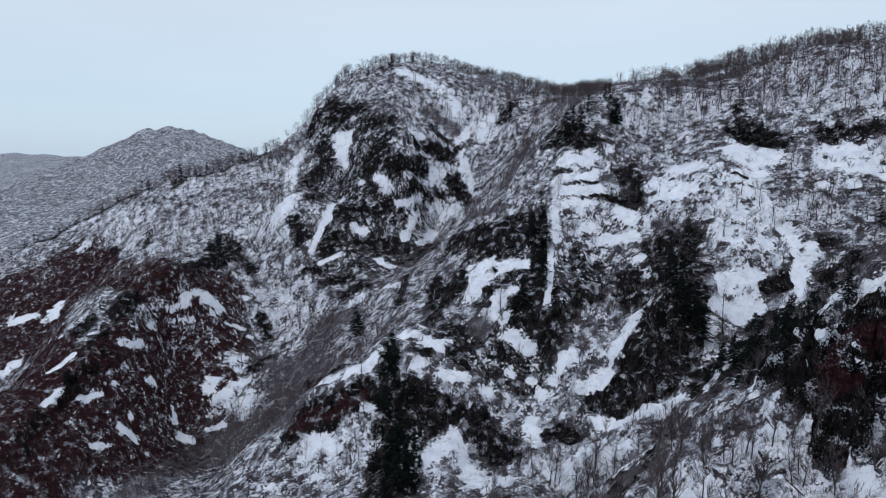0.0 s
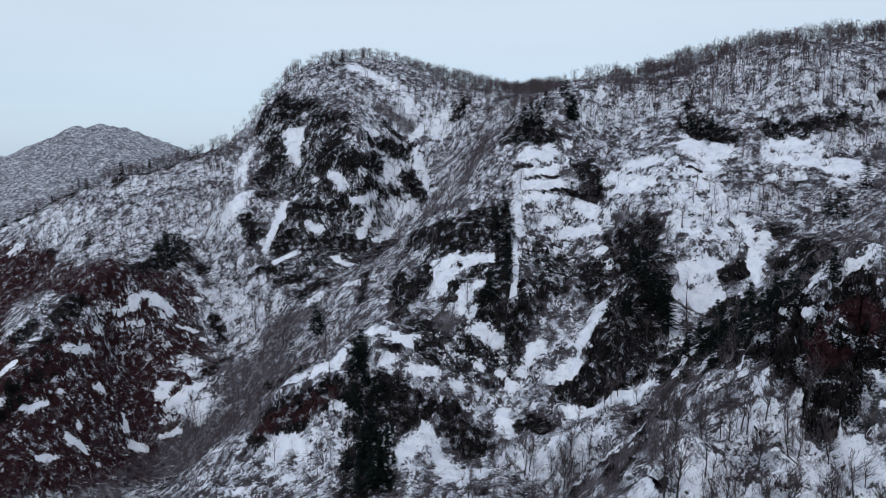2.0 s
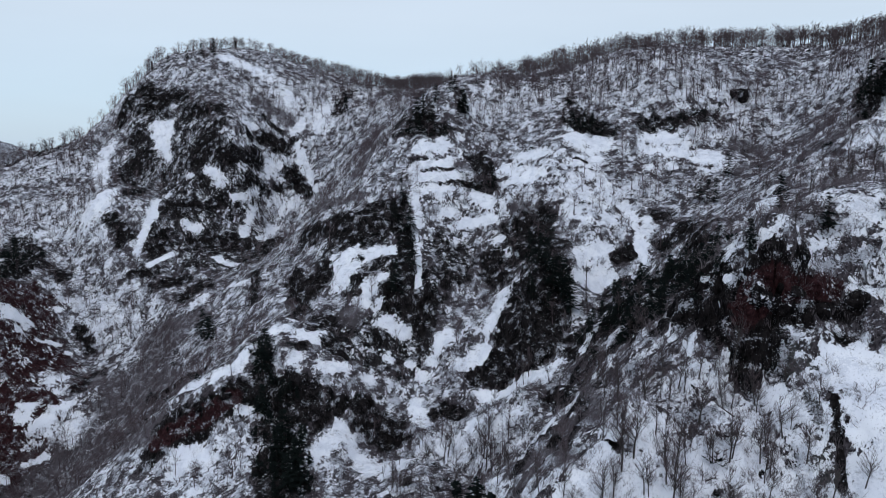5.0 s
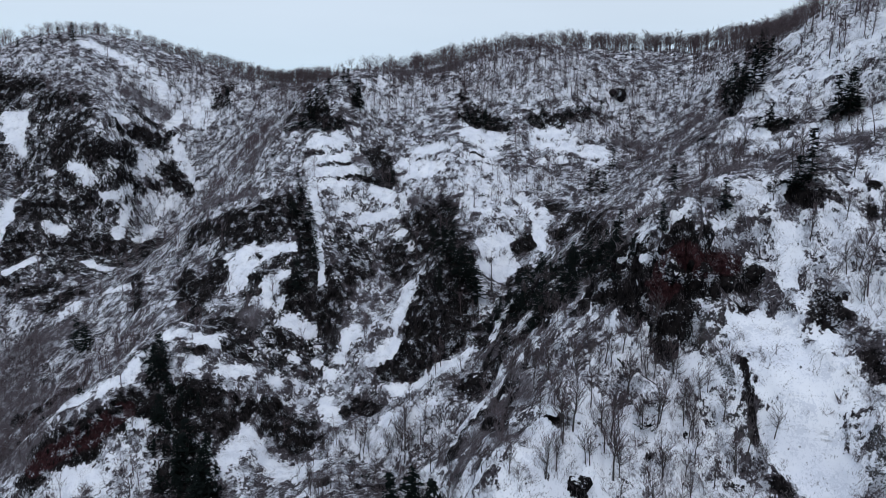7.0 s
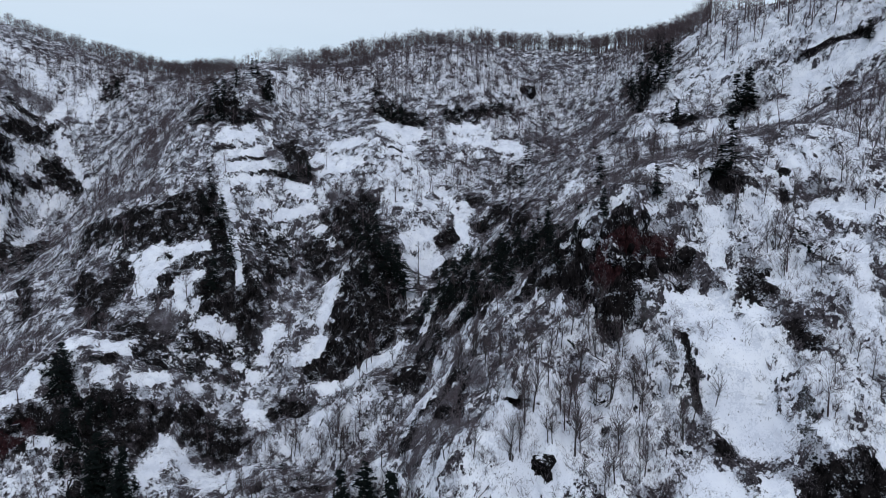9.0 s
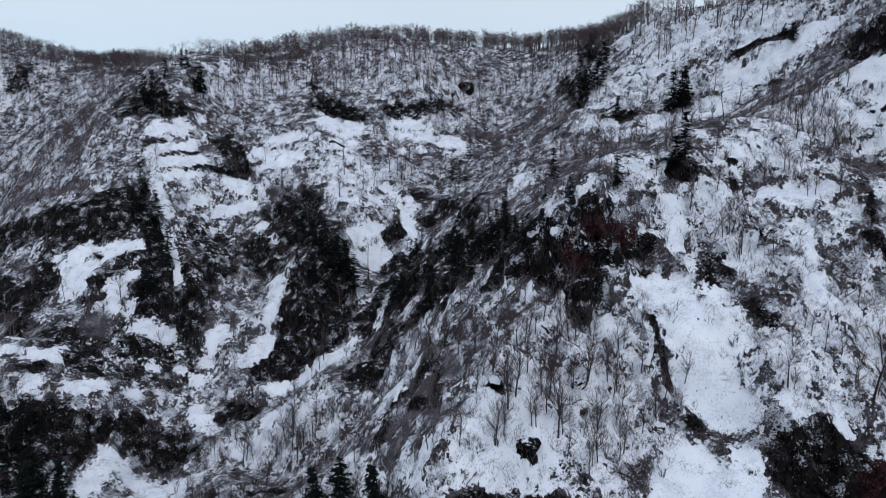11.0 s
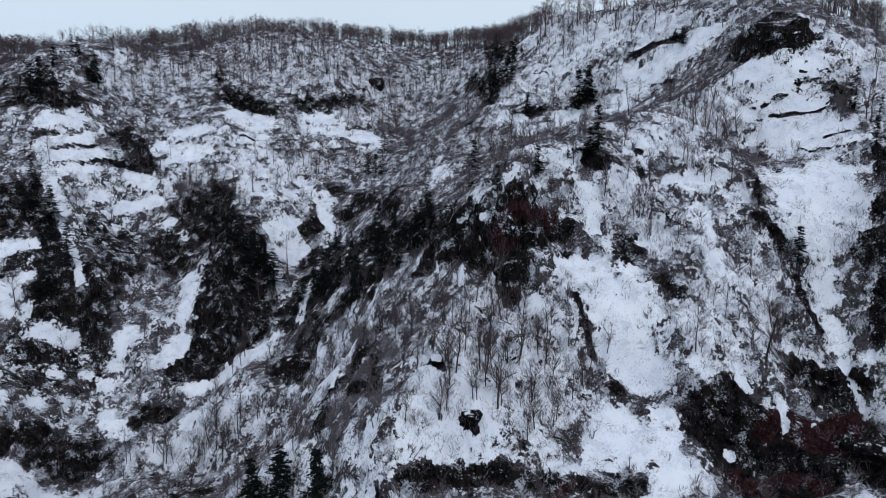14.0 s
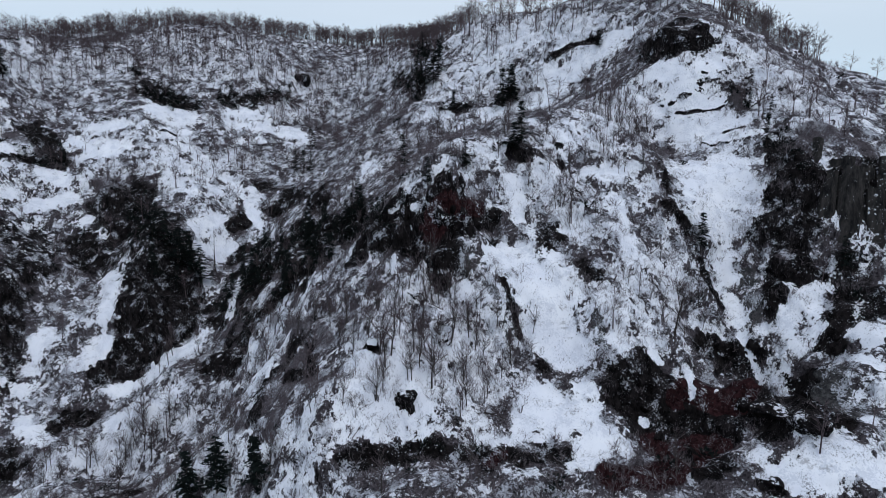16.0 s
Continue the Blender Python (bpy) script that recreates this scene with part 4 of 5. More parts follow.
def land():
    x, y = grid_places()
    nx, ny = NA, len(REACH)
    z = smooth_height(x, y)
    near = np.clip(1 - np.maximum.reduce([-430 - x, x - 400, y - 800, -60 - y, np.zeros_like(x)]) / 120, 0, 1)
    p = np.stack([x, y, z], 1)
    ragged = 0.55 * fbm(p, 11, 3, 41) * near
    crumbs = 1.0 * ragged + 1.3 * fbm(p, 5.5, 4, 47) * near
    # Cliffs, plus the spur-edge shade painted as rock.
    rock, rise, size = band_masks(p, CLIFF_SHADE_BANDS, crumbs, 0.5)
    field, _, _ = band_masks(p, SNOW_FIELDS, crumbs, 0.8)
    strip, _, _ = band_masks(p, BARE_SHADE_STRIPS, crumbs, 0.5)
    rock = np.maximum(rock * (1 - 0.93 * field), strip)
    field *= 1 - strip
    heath, _, _ = band_masks(p, HEATH, ragged)
    scree, _, _ = band_masks(p, SCREE, crumbs, 0.4)
    thin, _, _ = band_masks(p, THIN_SNOW, ragged, 0.5)
    craggy, _, _ = band_masks(p, CRAGGY, ragged, 0.6)
    craggy *= (1 - field) * (1 - 0.6 * thin)
    # Evergreens, and the gully and crack shade drawn with them.
    pine, _, _ = band_masks(p, PINE_SHADE + EVERGREENS, ragged)
    for q in along(CRESTS[0][:5], 9):
        pine = np.maximum(pine, np.exp(-(np.hypot(x - q[0], y - q[1] + 4) / 8) ** 2) * (ragged > -0.05))
    wood, _, _ = band_masks(p, WOODS, ragged, 0.5)
    thicket, _, _ = band_masks(p, THICKETS + BRAMBLES, ragged, 0.5)
    bearing, away = np.arctan2(x - POST[0], y - POST[1]), np.hypot(x - POST[0], y - POST[1])
    ribs = np.stack([bearing * away, away / 3.2, z * 0.3], 1)
    bare = 1 - 0.8 * field
    z = z + near * (3.0 * (fbm(p, 38, 3, 1, True) - 0.5) + 3.6 * (fbm(ribs, 24, 3, 61, True) - 0.5) * bare + 1.3 * bare * fbm(p, 13, 3, 5))
    p[:, 2] = z

    def normals(p):
        g = p.reshape(ny, nx, 3)
        nm = np.cross(np.gradient(g, axis=1), np.gradient(g, axis=0)).reshape(-1, 3)
        return nm / np.maximum(np.linalg.norm(nm, axis=1), 1e-9)[:, None]

    n0 = normals(p)
    steep = np.clip((0.86 - n0[:, 2]) / 0.3, 0, 1) * near
    steep = np.maximum(steep, rock)
    flat = n0 * np.array([1, 1, 0])
    flat /= np.maximum(np.linalg.norm(flat, axis=1), 0.15)[:, None]
    p = p + flat * (rock * rise * np.minimum(size * 0.55, 5.5))[:, None]
    rough = 2.4 * (fbm(p, 9, 4, 21, True) - 0.55) + 0.9 * fbm(p, 3.0, 2, 31)
    step = (p[:, 2] + 5.0 * fbm(p, 14, 3, 71)) / 3.4
    step = step - np.floor(step)
    ledge = (np.where(step < 0.75, step / 0.75, (1 - step) / 0.25) - 0.5) * np.clip(0.5 + 1.5 * fbm(p, 25, 2, 73), 0, 1)
    p = p + n0 * (rough * (0.4 + 0.6 * steep) * near * (1 - 0.93 * field))[:, None]
    p = p - flat * (0.9 * ledge * np.maximum(rock, 0.25 * steep) * near * (1 - 0.8 * field))[:, None]
    me = bpy.data.meshes.new("ground")
    me.vertices.add(nx * ny)
    me.vertices.foreach_set("co", p.astype(np.float32).ravel())
    i = (np.arange(ny - 1)[:, None] * nx + np.arange(nx - 1)[None]).ravel()
    quads = np.stack([i, i + 1, i + nx + 1, i + nx], 1).astype(np.int32)
    me.loops.add(quads.size)
    me.polygons.add(len(quads))
    me.loops.foreach_set("vertex_index", quads.ravel())
    me.polygons.foreach_set("loop_start", np.arange(0, quads.size, 4, dtype=np.int32))
    me.polygons.foreach_set("use_smooth", np.ones(len(quads), bool))
    me.update()
    snow = 0.36 + 0.22 * wood + 0.28 * thin - 0.25 * thicket - 0.29 * heath * (1 - wood) - 0.14 * craggy - 0.2 * pine
    snow = snow * (1 - scree) + 0.30 * scree
    snow = snow * (1 - rock) + (-0.14 - 1.3 * np.clip(n0[:, 2] - 0.66, 0, 1)) * rock
    snow = snow + 0.6 * np.clip(0.70 - n0[:, 2], -0.2, 0.45) * near * (1 - rock)
    snow = snow * (1 - field) + 1.1 * field
    brush = (0.3 + 0.15 * wood + 1.3 * thicket) * (1 - field) * (1 - 0.8 * rock) * (1 - 0.5 * heath) * (1 - 0.5 * thin) * near
    for key, val in (("snow", snow), ("brown", heath), ("scree", scree), ("stone", np.maximum.reduce([rock, 0.9 * pine, 0.8 * craggy])), ("distant", 1 - near), ("brush", brush)):
        me.attributes.new(key, "FLOAT", "POINT").data.foreach_set("value", val.astype(np.float32))
    return me, p, n0, dict(rock=rock, field=field, heath=heath, pine=pine, wood=wood, near=near, thicket=thicket)


LAND, POS, NRM0, ZONE = land()
STONE = terrain_material("dark_rock_with_snow", 1.0)
LAND.materials.append(terrain_material("snowy_rock_and_grass"))
ground = tagged(new("ground", LAND), "steep snow-patched rocky mountainside with dark cliffs and brown grass", "mountain", kind="structure")


# ---- trees and shrubs ----
def bark_material(name, dark, light):
    n = Nodes(name)
    c = n.mix(n.noise(0.5, 4, 0.6, (1, 1, 0.3)), dark, light)
    return n.finish(c, 0.9, n.bump(n.noise(0.2, 3), 0.5, 0.05), 0.05)


def twig_material(name, dark, light):
    n = Nodes(name)
    isl = n.pos.outputs["Random Per Island"]
    return n.finish(n.mix(isl, dark, light), 0.95, None, 0.02)


BARK = bark_material("grey_beech_bark", (0.035, 0.030, 0.030), (0.10, 0.088, 0.085))
TWIG = twig_material("bare_twigs", (0.058, 0.042, 0.046), (0.15, 0.118, 0.126))
SHRUB = twig_material("bare_shrub_twigs", (0.07, 0.055, 0.06), (0.24, 0.21, 0.225))
NEEDLE = twig_material("dark_conifer_needles", (0.004, 0.006, 0.006), (0.015, 0.020, 0.018))
FIR_BARK = bark_material("conifer_bark", (0.02, 0.016, 0.015), (0.055, 0.045, 0.04))


class Shape:
    """Collects tubes and slivers into one mesh."""

    def __init__(self):
        self.v, self.f = [], []

    def tube(self, a, b, ra, rb, sides=3):
        d = (b - a).normalized()
        s = d.orthogonal().normalized()
        t = d.cross(s)
        o = len(self.v)
        for p, r in ((a, ra), (b, rb)):
            for k in range(sides):
                g = 2 * math.pi * k / sides
                self.v.append(p + (s * math.cos(g) + t * math.sin(g)) * r)
        for k in range(sides):
            j = (k + 1) % sides
            self.f.append((o + k, o + j, o + sides + j, o + sides + k))

    def sliver(self, a, b, w, rng):
        d = b - a
        s = d.cross(Vector((rng.uniform(-1, 1), rng.uniform(-1, 1), rng.uniform(-1, 1)))).normalized() * w / 2
        o = len(self.v)
        self.v += [a - s, a + s, b]
        self.f.append((o, o + 1, o + 2))

    def leaf(self, a, b, w, up):
        s = (b - a).cross(up).normalized() * w / 2
        m = a + (b - a) * 0.45
        o = len(self.v)
        self.v += [a, m - s - up * w * 0.18, b, m + s - up * w * 0.18]
        self.f.append((o, o + 1, o + 2, o + 3))

    def mesh(self, name, mat):
        me = bpy.data.meshes.new(name)
        me.from_pydata([tuple(v) for v in self.v], [], self.f)
        me.materials.append(mat)
        me.update()
        return me


def around(d, angle, turn, rng):
    s = d.orthogonal().normalized()
    t = d.cross(s)
    return (d * math.cos(angle) + (s * math.cos(turn) + t * math.sin(turn)) * math.sin(angle)).normalized()


def beech(seed, branches, twigs, width, slim=1.0, fine=True):
    """A bare tree 10 m high: trunk with limbs, and a round crown of branches and twigs."""
    rng = random.Random(seed)
    wood, crown = Shape(), Shape()
    lean = Vector((rng.uniform(-0.1, 0.1), rng.uniform(-0.1, 0.1), 1)).normalized()
    stems = rng.choice((1, 1, 2, 3))
    p, r = Vector((0, 0, -0.8)), 0.15
    fork = rng.uniform(2.0, 3.2)
    q = p + lean * (fork + 0.8)
    wood.tube(p, q, r * 1.15, r * 0.85, 5)
    axes = []
    for i in range(stems):
        d = around(lean, 0.06 if stems == 1 else rng.uniform(0.15, 0.38), 6.28 * i / stems + rng.uniform(0, 1), rng)
        a, ra = q, r * (0.85 if stems == 1 else 0.62)
        chain = [a]
        for k in range(4):
            b = a + (d + Vector((rng.uniform(-0.13, 0.13), rng.uniform(-0.13, 0.13), 0.06))).normalized() * (9.3 - fork) / 4 * rng.uniform(0.85, 1.05)
            wood.tube(a, b, ra, ra * 0.66)
            a, ra = b, ra * 0.66
            chain.append(a)
        axes.append(chain)
    for j in range(branches):
        g, h, k = rng.uniform(0, 6.28), rng.uniform(-0.9, 1.0), rng.random() ** 0.4
        ring = math.sqrt(max(0.0, 1 - h * h)) * 2.5 * slim * k
        tip = Vector((math.cos(g) * ring, math.sin(g) * ring, 6.6 + 3.2 * h)) + lean * 0.5
        chain = min(axes, key=lambda c: (c[3] - tip).length)
        low = tip.z - (0.7 + 0.85 * ring if fine else 0.3 + 0.45 * ring)
        base = chain[0]
        for u, w in zip(chain[:-1], chain[1:]):
            if u.z <= low <= w.z:
                base = u.lerp(w, (low - u.z) / max(0.01, w.z - u.z))
        mid = base.lerp(tip, 0.55) + Vector((rng.uniform(-0.25, 0.25), rng.uniform(-0.25, 0.25), -0.15))
        out = (tip - mid).normalized()
        if fine:
            wood.tube(base, mid, 0.055, 0.035)
            crown.tube(mid, tip, 0.035, 0.012)
        else:
            wood.sliver(base, tip, 0.1, rng)
        for k in range(twigs):
            c = mid.lerp(tip, rng.uniform(0.0, 1.0))
            e2 = around(out, rng.uniform(0.2, 1.0), rng.uniform(0, 6.28), rng)
            e2 = (e2 + Vector((0, 0, 0.3 if fine else 0.08))).normalized()
            crown.sliver(c, c + e2 * rng.uniform(0.7, 1.5), width, rng)
    return wood, crown


def shrub(seed, stems, width):
    """A bare many-stemmed shrub about 2 m high."""
    rng = random.Random(seed)
    s = Shape()
    for i in range(stems):
        d = around(Vector((0, 0, 1)), rng.uniform(0.1, 1.0), rng.uniform(0, 6.28), rng)
        a = Vector((rng.uniform(-0.5, 0.5), rng.uniform(-0.5, 0.5), -0.3))
        b = a + d * rng.uniform(1.0, 2.2)
        s.sliver(a, b, width * 1.5, rng)
        for k in range(5):
            c = a + (b - a) * rng.uniform(0.3, 0.95)
            e = around(d, rng.uniform(0.3, 0.9), rng.uniform(0, 6.28), rng)
            s.sliver(c, c + e * rng.uniform(0.5, 1.1), width, rng)
    return s


def conifer(seed, flat=0.0):
    """A dark conifer 10 m high with drooping layers of boughs and gaps between them."""
    rng = random.Random(seed)
    wood, crown = Shape(), Shape()
    up = Vector((0, 0, 1))
    p, r = Vector((0, 0, -0.8)), 0.2
    for k in range(5):
        q = Vector((rng.uniform(-0.12, 0.12), rng.uniform(-0.12, 0.12), -0.8 + 10.6 * (k + 1) / 5))
        wood.tube(p, q, r, r * 0.7, 5)
        p, r = q, r * 0.7
    for i in range(74):
        f = rng.random() ** 0.85
        z = 1.1 + 8.8 * f
        reach = 2.6 * (1 - f) ** (0.8 - 0.45 * flat) + 0.3
        g = rng.uniform(0, 6.28)
        d = Vector((math.cos(g), math.sin(g), rng.uniform(-0.4, 0.15))).normalized()
        L = reach * rng.uniform(0.45, 1.2)
        n = max(2, int(L * 2.1))
        for k in range(n):
            c = Vector((0, 0, z)) + d * L * (0.1 + 0.9 * k / n)
            for side in (-1, 1):
                e = (d * 0.8 + d.cross(up) * side * rng.uniform(0.3, 1.0) + Vector((0, 0, rng.uniform(-0.35, 0.15)))).normalized()
                crown.leaf(c, c + e * rng.uniform(0.5, 1.05), rng.uniform(0.4, 0.75), up)
    return wood, crown


def dwarf_pine(seed):
    """A low evergreen clump about 1.6 m high."""
    rng = random.Random(seed)
    s = Shape()
    for i in range(30):
        g, h = rng.uniform(0, 6.28), rng.random()
        a = Vector((math.cos(g) * rng.uniform(0, 1.3), math.sin(g) * rng.uniform(0, 1.3), -0.2 + h * 1.1))
        e = Vector((math.cos(g) + rng.uniform(-0.5, 0.5), math.sin(g) + rng.uniform(-0.5, 0.5), rng.uniform(0.2, 1.2))).normalized()
        s.leaf(a, a + e * rng.uniform(0.5, 0.9), rng.uniform(0.35, 0.6), Vector((0.1, 0, 1)))
    return s


def vertex_at(x, y):
    """The land's vertex nearest to a place on the plan."""
    x, y = np.asarray(x, float) - POST[0], np.asarray(y, float) - POST[1]
    turn, r = np.arctan2(x, y), np.hypot(x, y)
    q = crest_distance(turn)
    u = np.where(r > 1.5 * q, 1.5 + (r - 1.5 * q) / 700, r / q)
    turn = np.where(turn < TURNS[0], turn + 2 * math.pi, turn)
    i = np.clip(np.searchsorted(TURNS, turn), 0, NA - 1)
    j = np.clip(np.searchsorted(REACH, u), 0, len(REACH) - 1)
    return j * NA + i


def strewn(count, density, seed, box=(-440, 0, 400, 800), once=True):
    """Vertices of the land picked at random on the plan, as dense as asked."""
    rng = np.random.default_rng(seed)
    got = np.zeros(0, int)
    top = density.max()
    for _ in range(60):
        v = vertex_at(rng.uniform(box[0], box[2], 20000), rng.uniform(box[1], box[3], 20000))
        got = np.concatenate([got, v[rng.random(20000) * top < density[v]]])
        if len(got) > count * 1.2:
            break
    if not once:
        return got[:count]
    return np.unique(got)[rng.permutation(len(np.unique(got)))][:count]


def planted(name, shapes, spots, sizes, mat, seed, label, category, squash=None):
    """One object made of many plants, for what nobody could count."""
    rng = np.random.default_rng(seed)
    cos, polys, start = [], [], 0
    kinds = [(np.array([tuple(v) for v in s.v]), s.f) for s in shapes]
    pick = rng.integers(0, len(kinds), len(spots))
    loops, counts = [], []
    for k, (v, f) in enumerate(kinds):
        at = np.flatnonzero(pick == k)
        if not len(at):
            continue
        g = rng.uniform(0, 6.28, len(at))
        c, s = np.cos(g)[:, None], np.sin(g)[:, None]
        sz = sizes[at][:, None]
        sh = np.ones((len(at), 1)) if squash is None else squash[at][:, None]
        u1, u2 = rng.random((len(at), 1)), rng.random((len(at), 1))
        p0 = POS[spots[at]]
        p0 = p0 + u1 * (POS[np.minimum(spots[at] + 1, len(POS) - 1)] - p0) + u2 * (POS[np.minimum(spots[at] + NA, len(POS) - 1)] - p0)
        w = np.stack([(v[:, 0] * c - v[:, 1] * s) * sz, (v[:, 0] * s + v[:, 1] * c) * sz, v[:, 2][None] * sz * sh], 2) + p0[:, None]
        cos.append(w.reshape(-1, 3))
        flat = np.array([i for q in f for i in q])
        lens = np.array([len(q) for q in f])
        loops.append((flat[None] + (np.arange(len(at)) * len(v))[:, None] + start).ravel())
        counts.append(np.tile(lens, len(at)))
        start += len(at) * len(v)
    co, lo, ln = np.concatenate(cos), np.concatenate(loops), np.concatenate(counts)
    me = bpy.data.meshes.new(name)
    me.vertices.add(len(co))
    me.vertices.foreach_set("co", co.astype(np.float32).ravel())
    me.loops.add(len(lo))
    me.loops.foreach_set("vertex_index", lo.astype(np.int32))
    me.polygons.add(len(ln))
    me.polygons.foreach_set("loop_start", np.concatenate([[0], np.cumsum(ln)[:-1]]).astype(np.int32))
    me.update()
    me.materials.append(mat)
    return tagged(new(name, me), label, category, kind="stuff")


def tree_thing(name, wood, crown, wood_mat, crown_mat, label, category, group):
    top = tagged(new(name), label, category, group)
    a, b = new("trunk", wood.mesh("trunk", wood_mat)), new("crown", crown.mesh("crown", crown_mat))
    a.parent = b.parent = top
    return top


def nearest_crest(p):
    d = np.full(len(p), 1e9)
    for line in CRESTS[:3]:
        for q in along(line, 20):
            d = np.minimum(d, np.hypot(p[:, 0] - q[0], p[:, 1] - q[1]))
    return d


rng = np.random.default_rng(4)
NEAR, ROCKY, FIELD, WOOD, PINE, HEATHY, THICK = (ZONE[k] for k in ("near", "rock", "field", "wood", "pine", "heath", "thicket"))
gentle = np.clip((NRM0[:, 2] - 0.28) / 0.3, 0, 1)
open_ground = (1 - 0.97 * FIELD) * (1 - 0.85 * ROCKY) * (1 - 0.9 * HEATHY) * gentle * NEAR
inner = (POS[:, 0] > -420) & (POS[:, 0] < 395) & (POS[:, 1] > 20) & (POS[:, 1] < 800)
crest = np.exp(-(nearest_crest(POS[inner]) / 15) ** 2)
ridge = np.zeros(len(POS))
ridge[inner] = crest
spur = np.zeros(len(POS))
east = inner & (POS[:, 1] < 100) & (POS[:, 0] > 200)
spur[east] = np.exp(-(nearest_crest(POS[east]) / 10) ** 2)
far = np.clip((POS[:, 1] + POS[:, 0] - 150) / 500, 0, 1)

# single trees, on the near slopes
near_box = (15, 40, 170, 260)
kinds = []
for k in range(6):
    w, c = beech(100 + k, 34, 10, 0.045, 0.85 if k % 2 else 1.1)
    kinds.append(tree_thing("bare_tree", w, c, BARK, TWIG, "leafless grey-brown beech standing on a snowy slope", "tree", "bare trees on the slopes"))
spots = [(x, y, h) for x, y, h in BEECHES]
for v in strewn(300 - len(spots), open_ground * (0.12 + WOOD), 8, near_box):
    spots.append((POS[v, 0], POS[v, 1], random.uniform(4.5, 10.5)))
for i, (x, y, h) in enumerate(spots):
    q = POS[vertex_at(x, y)]
    m = Matrix.Translation(q) @ pose(0, 0, 0, random.uniform(-5, 5), random.uniform(-5, 5), random.uniform(0, 360)) @ Matrix.Scale(max(4.0, min(h, 15)) / 10, 4)
    if i < len(kinds):
        kinds[i].matrix_basis = m
    else:
        t = copy_thing(kinds[i % len(kinds)], m)
        t.matrix_basis = m

firs = []
for k in range(5):
    w, c = conifer(300 + k, 0.7 if k > 2 else 0.0)
    firs.append(tree_thing("conifer", w, c, FIR_BARK, NEEDLE, "dark green snow-free conifer rooted on the rocky mountainside", "tree", "conifers on the mountain"))
firs_at = list(CONIFERS)
for k, (x, y, z) in enumerate(along(CRESTS[0][:5], 11)):
    firs_at.append((x + random.uniform(-5, 5), y + random.uniform(-9, 2), random.uniform(4, 9)))
for v in strewn(130, NEAR * PINE * (POS[:, 1] < 420), 17):
    firs_at.append((POS[v, 0], POS[v, 1], random.uniform(5, 11)))
for i, (x, y, h) in enumerate(firs_at):
    q = POS[vertex_at(x, y)]
    m = Matrix.Translation(q) @ pose(0, 0, 0, random.uniform(-4, 4), random.uniform(-4, 4), random.uniform(0, 360)) @ Matrix.Scale(max(5.0, min(h, 19)) / 10, 4)
    if i < len(firs):
        firs[i].matrix_basis = m
    else:
        t = copy_thing(firs[i % len(firs)], m)
        t.matrix_basis = m

# woods, brush and dwarf pine that cannot be counted
far_kinds = []
for k in range(5):
    w, c = beech(200 + k, 20, 6, 0.095, 1.25, False)
    o = len(w.v)
    w.v += c.v
    w.f += [tuple(i + o for i in f) for f in c.f]
    far_kinds.append(w)
density = open_ground * (0.16 + 0.8 * WOOD + 0.6 * THICK + 2.4 * ridge * far * np.where(POS[:, 0] < 20, 0.3, 1.0) + 6.0 * spur) * (0.25 + far)
density *= np.where((POS[:, 0] > 185) & (POS[:, 1] < 260) & (spur < 0.2), 0.4, 1.0)
v = strewn(6200, density, 11)
v = v[~((POS[v, 0] > near_box[0]) & (POS[v, 0] < near_box[2]) & (POS[v, 1] > near_box[1]) & (POS[v, 1] < near_box[3]) & (rng.random(len(v)) < 0.8))]
planted("bare_woods", far_kinds, v, rng.uniform(0.75, 1.4, len(v)) * (1 + 0.25 * ridge[v]), TWIG, 12, "grey leafless beech woods covering the ridge and slopes", "woods")
brush = (1 - 0.965 * FIELD) * (1 - 0.8 * ROCKY) * NEAR * (0.35 + 0.35 * WOOD + 0.2 * HEATHY + 1.4 * THICK) * (0.45 + far) * (NRM0[:, 2] > 0.2)
v = strewn(13000, brush, 13)
planted("brush", [shrub(400 + k, 5, 0.13) for k in range(6)], v, rng.uniform(0.7, 1.9, len(v)), SHRUB, 14, "leafless grey brush poking through thin snow", "shrubs")
thin = (1 - 0.98 * FIELD) * (1 - 0.85 * ROCKY) * NEAR * (0.6 + 0.3 * WOOD + THICK) * (NRM0[:, 2] > 0.2)
v = strewn(9500, thin, 21, (20, 20, 240, 240))
planted("saplings", [shrub(450 + k, 7, 0.05) for k in range(6)], v, rng.uniform(0.5, 1.6, len(v)), SHRUB, 22, "pale leafless saplings and twigs dusted with snow", "shrubs")
# Dark clumps also fill the bands that stand for shade.
v = strewn(2600, NEAR * (PINE + 0.02 * (1 - FIELD)), 15)
planted("dwarf_pine", [dwarf_pine(500 + k) for k in range(5)], v, rng.uniform(0.7, 1.9, len(v)), NEEDLE, 16, "dark evergreen dwarf pine clinging to rocky ground", "shrubs")

hill = strewn(2500, np.where((NEAR < 0.3) & (POS[:, 2] > 60), 1.0, 0.0), 18, (-1500, 900, -150, 2400), False)
planted("distant_woods", [shrub(600 + k, 2, 0.16) for k in range(6)], hill, rng.uniform(2.0, 3.6, len(hill)), TWIG, 19, "grey leafless woods on distant hills", "woods")


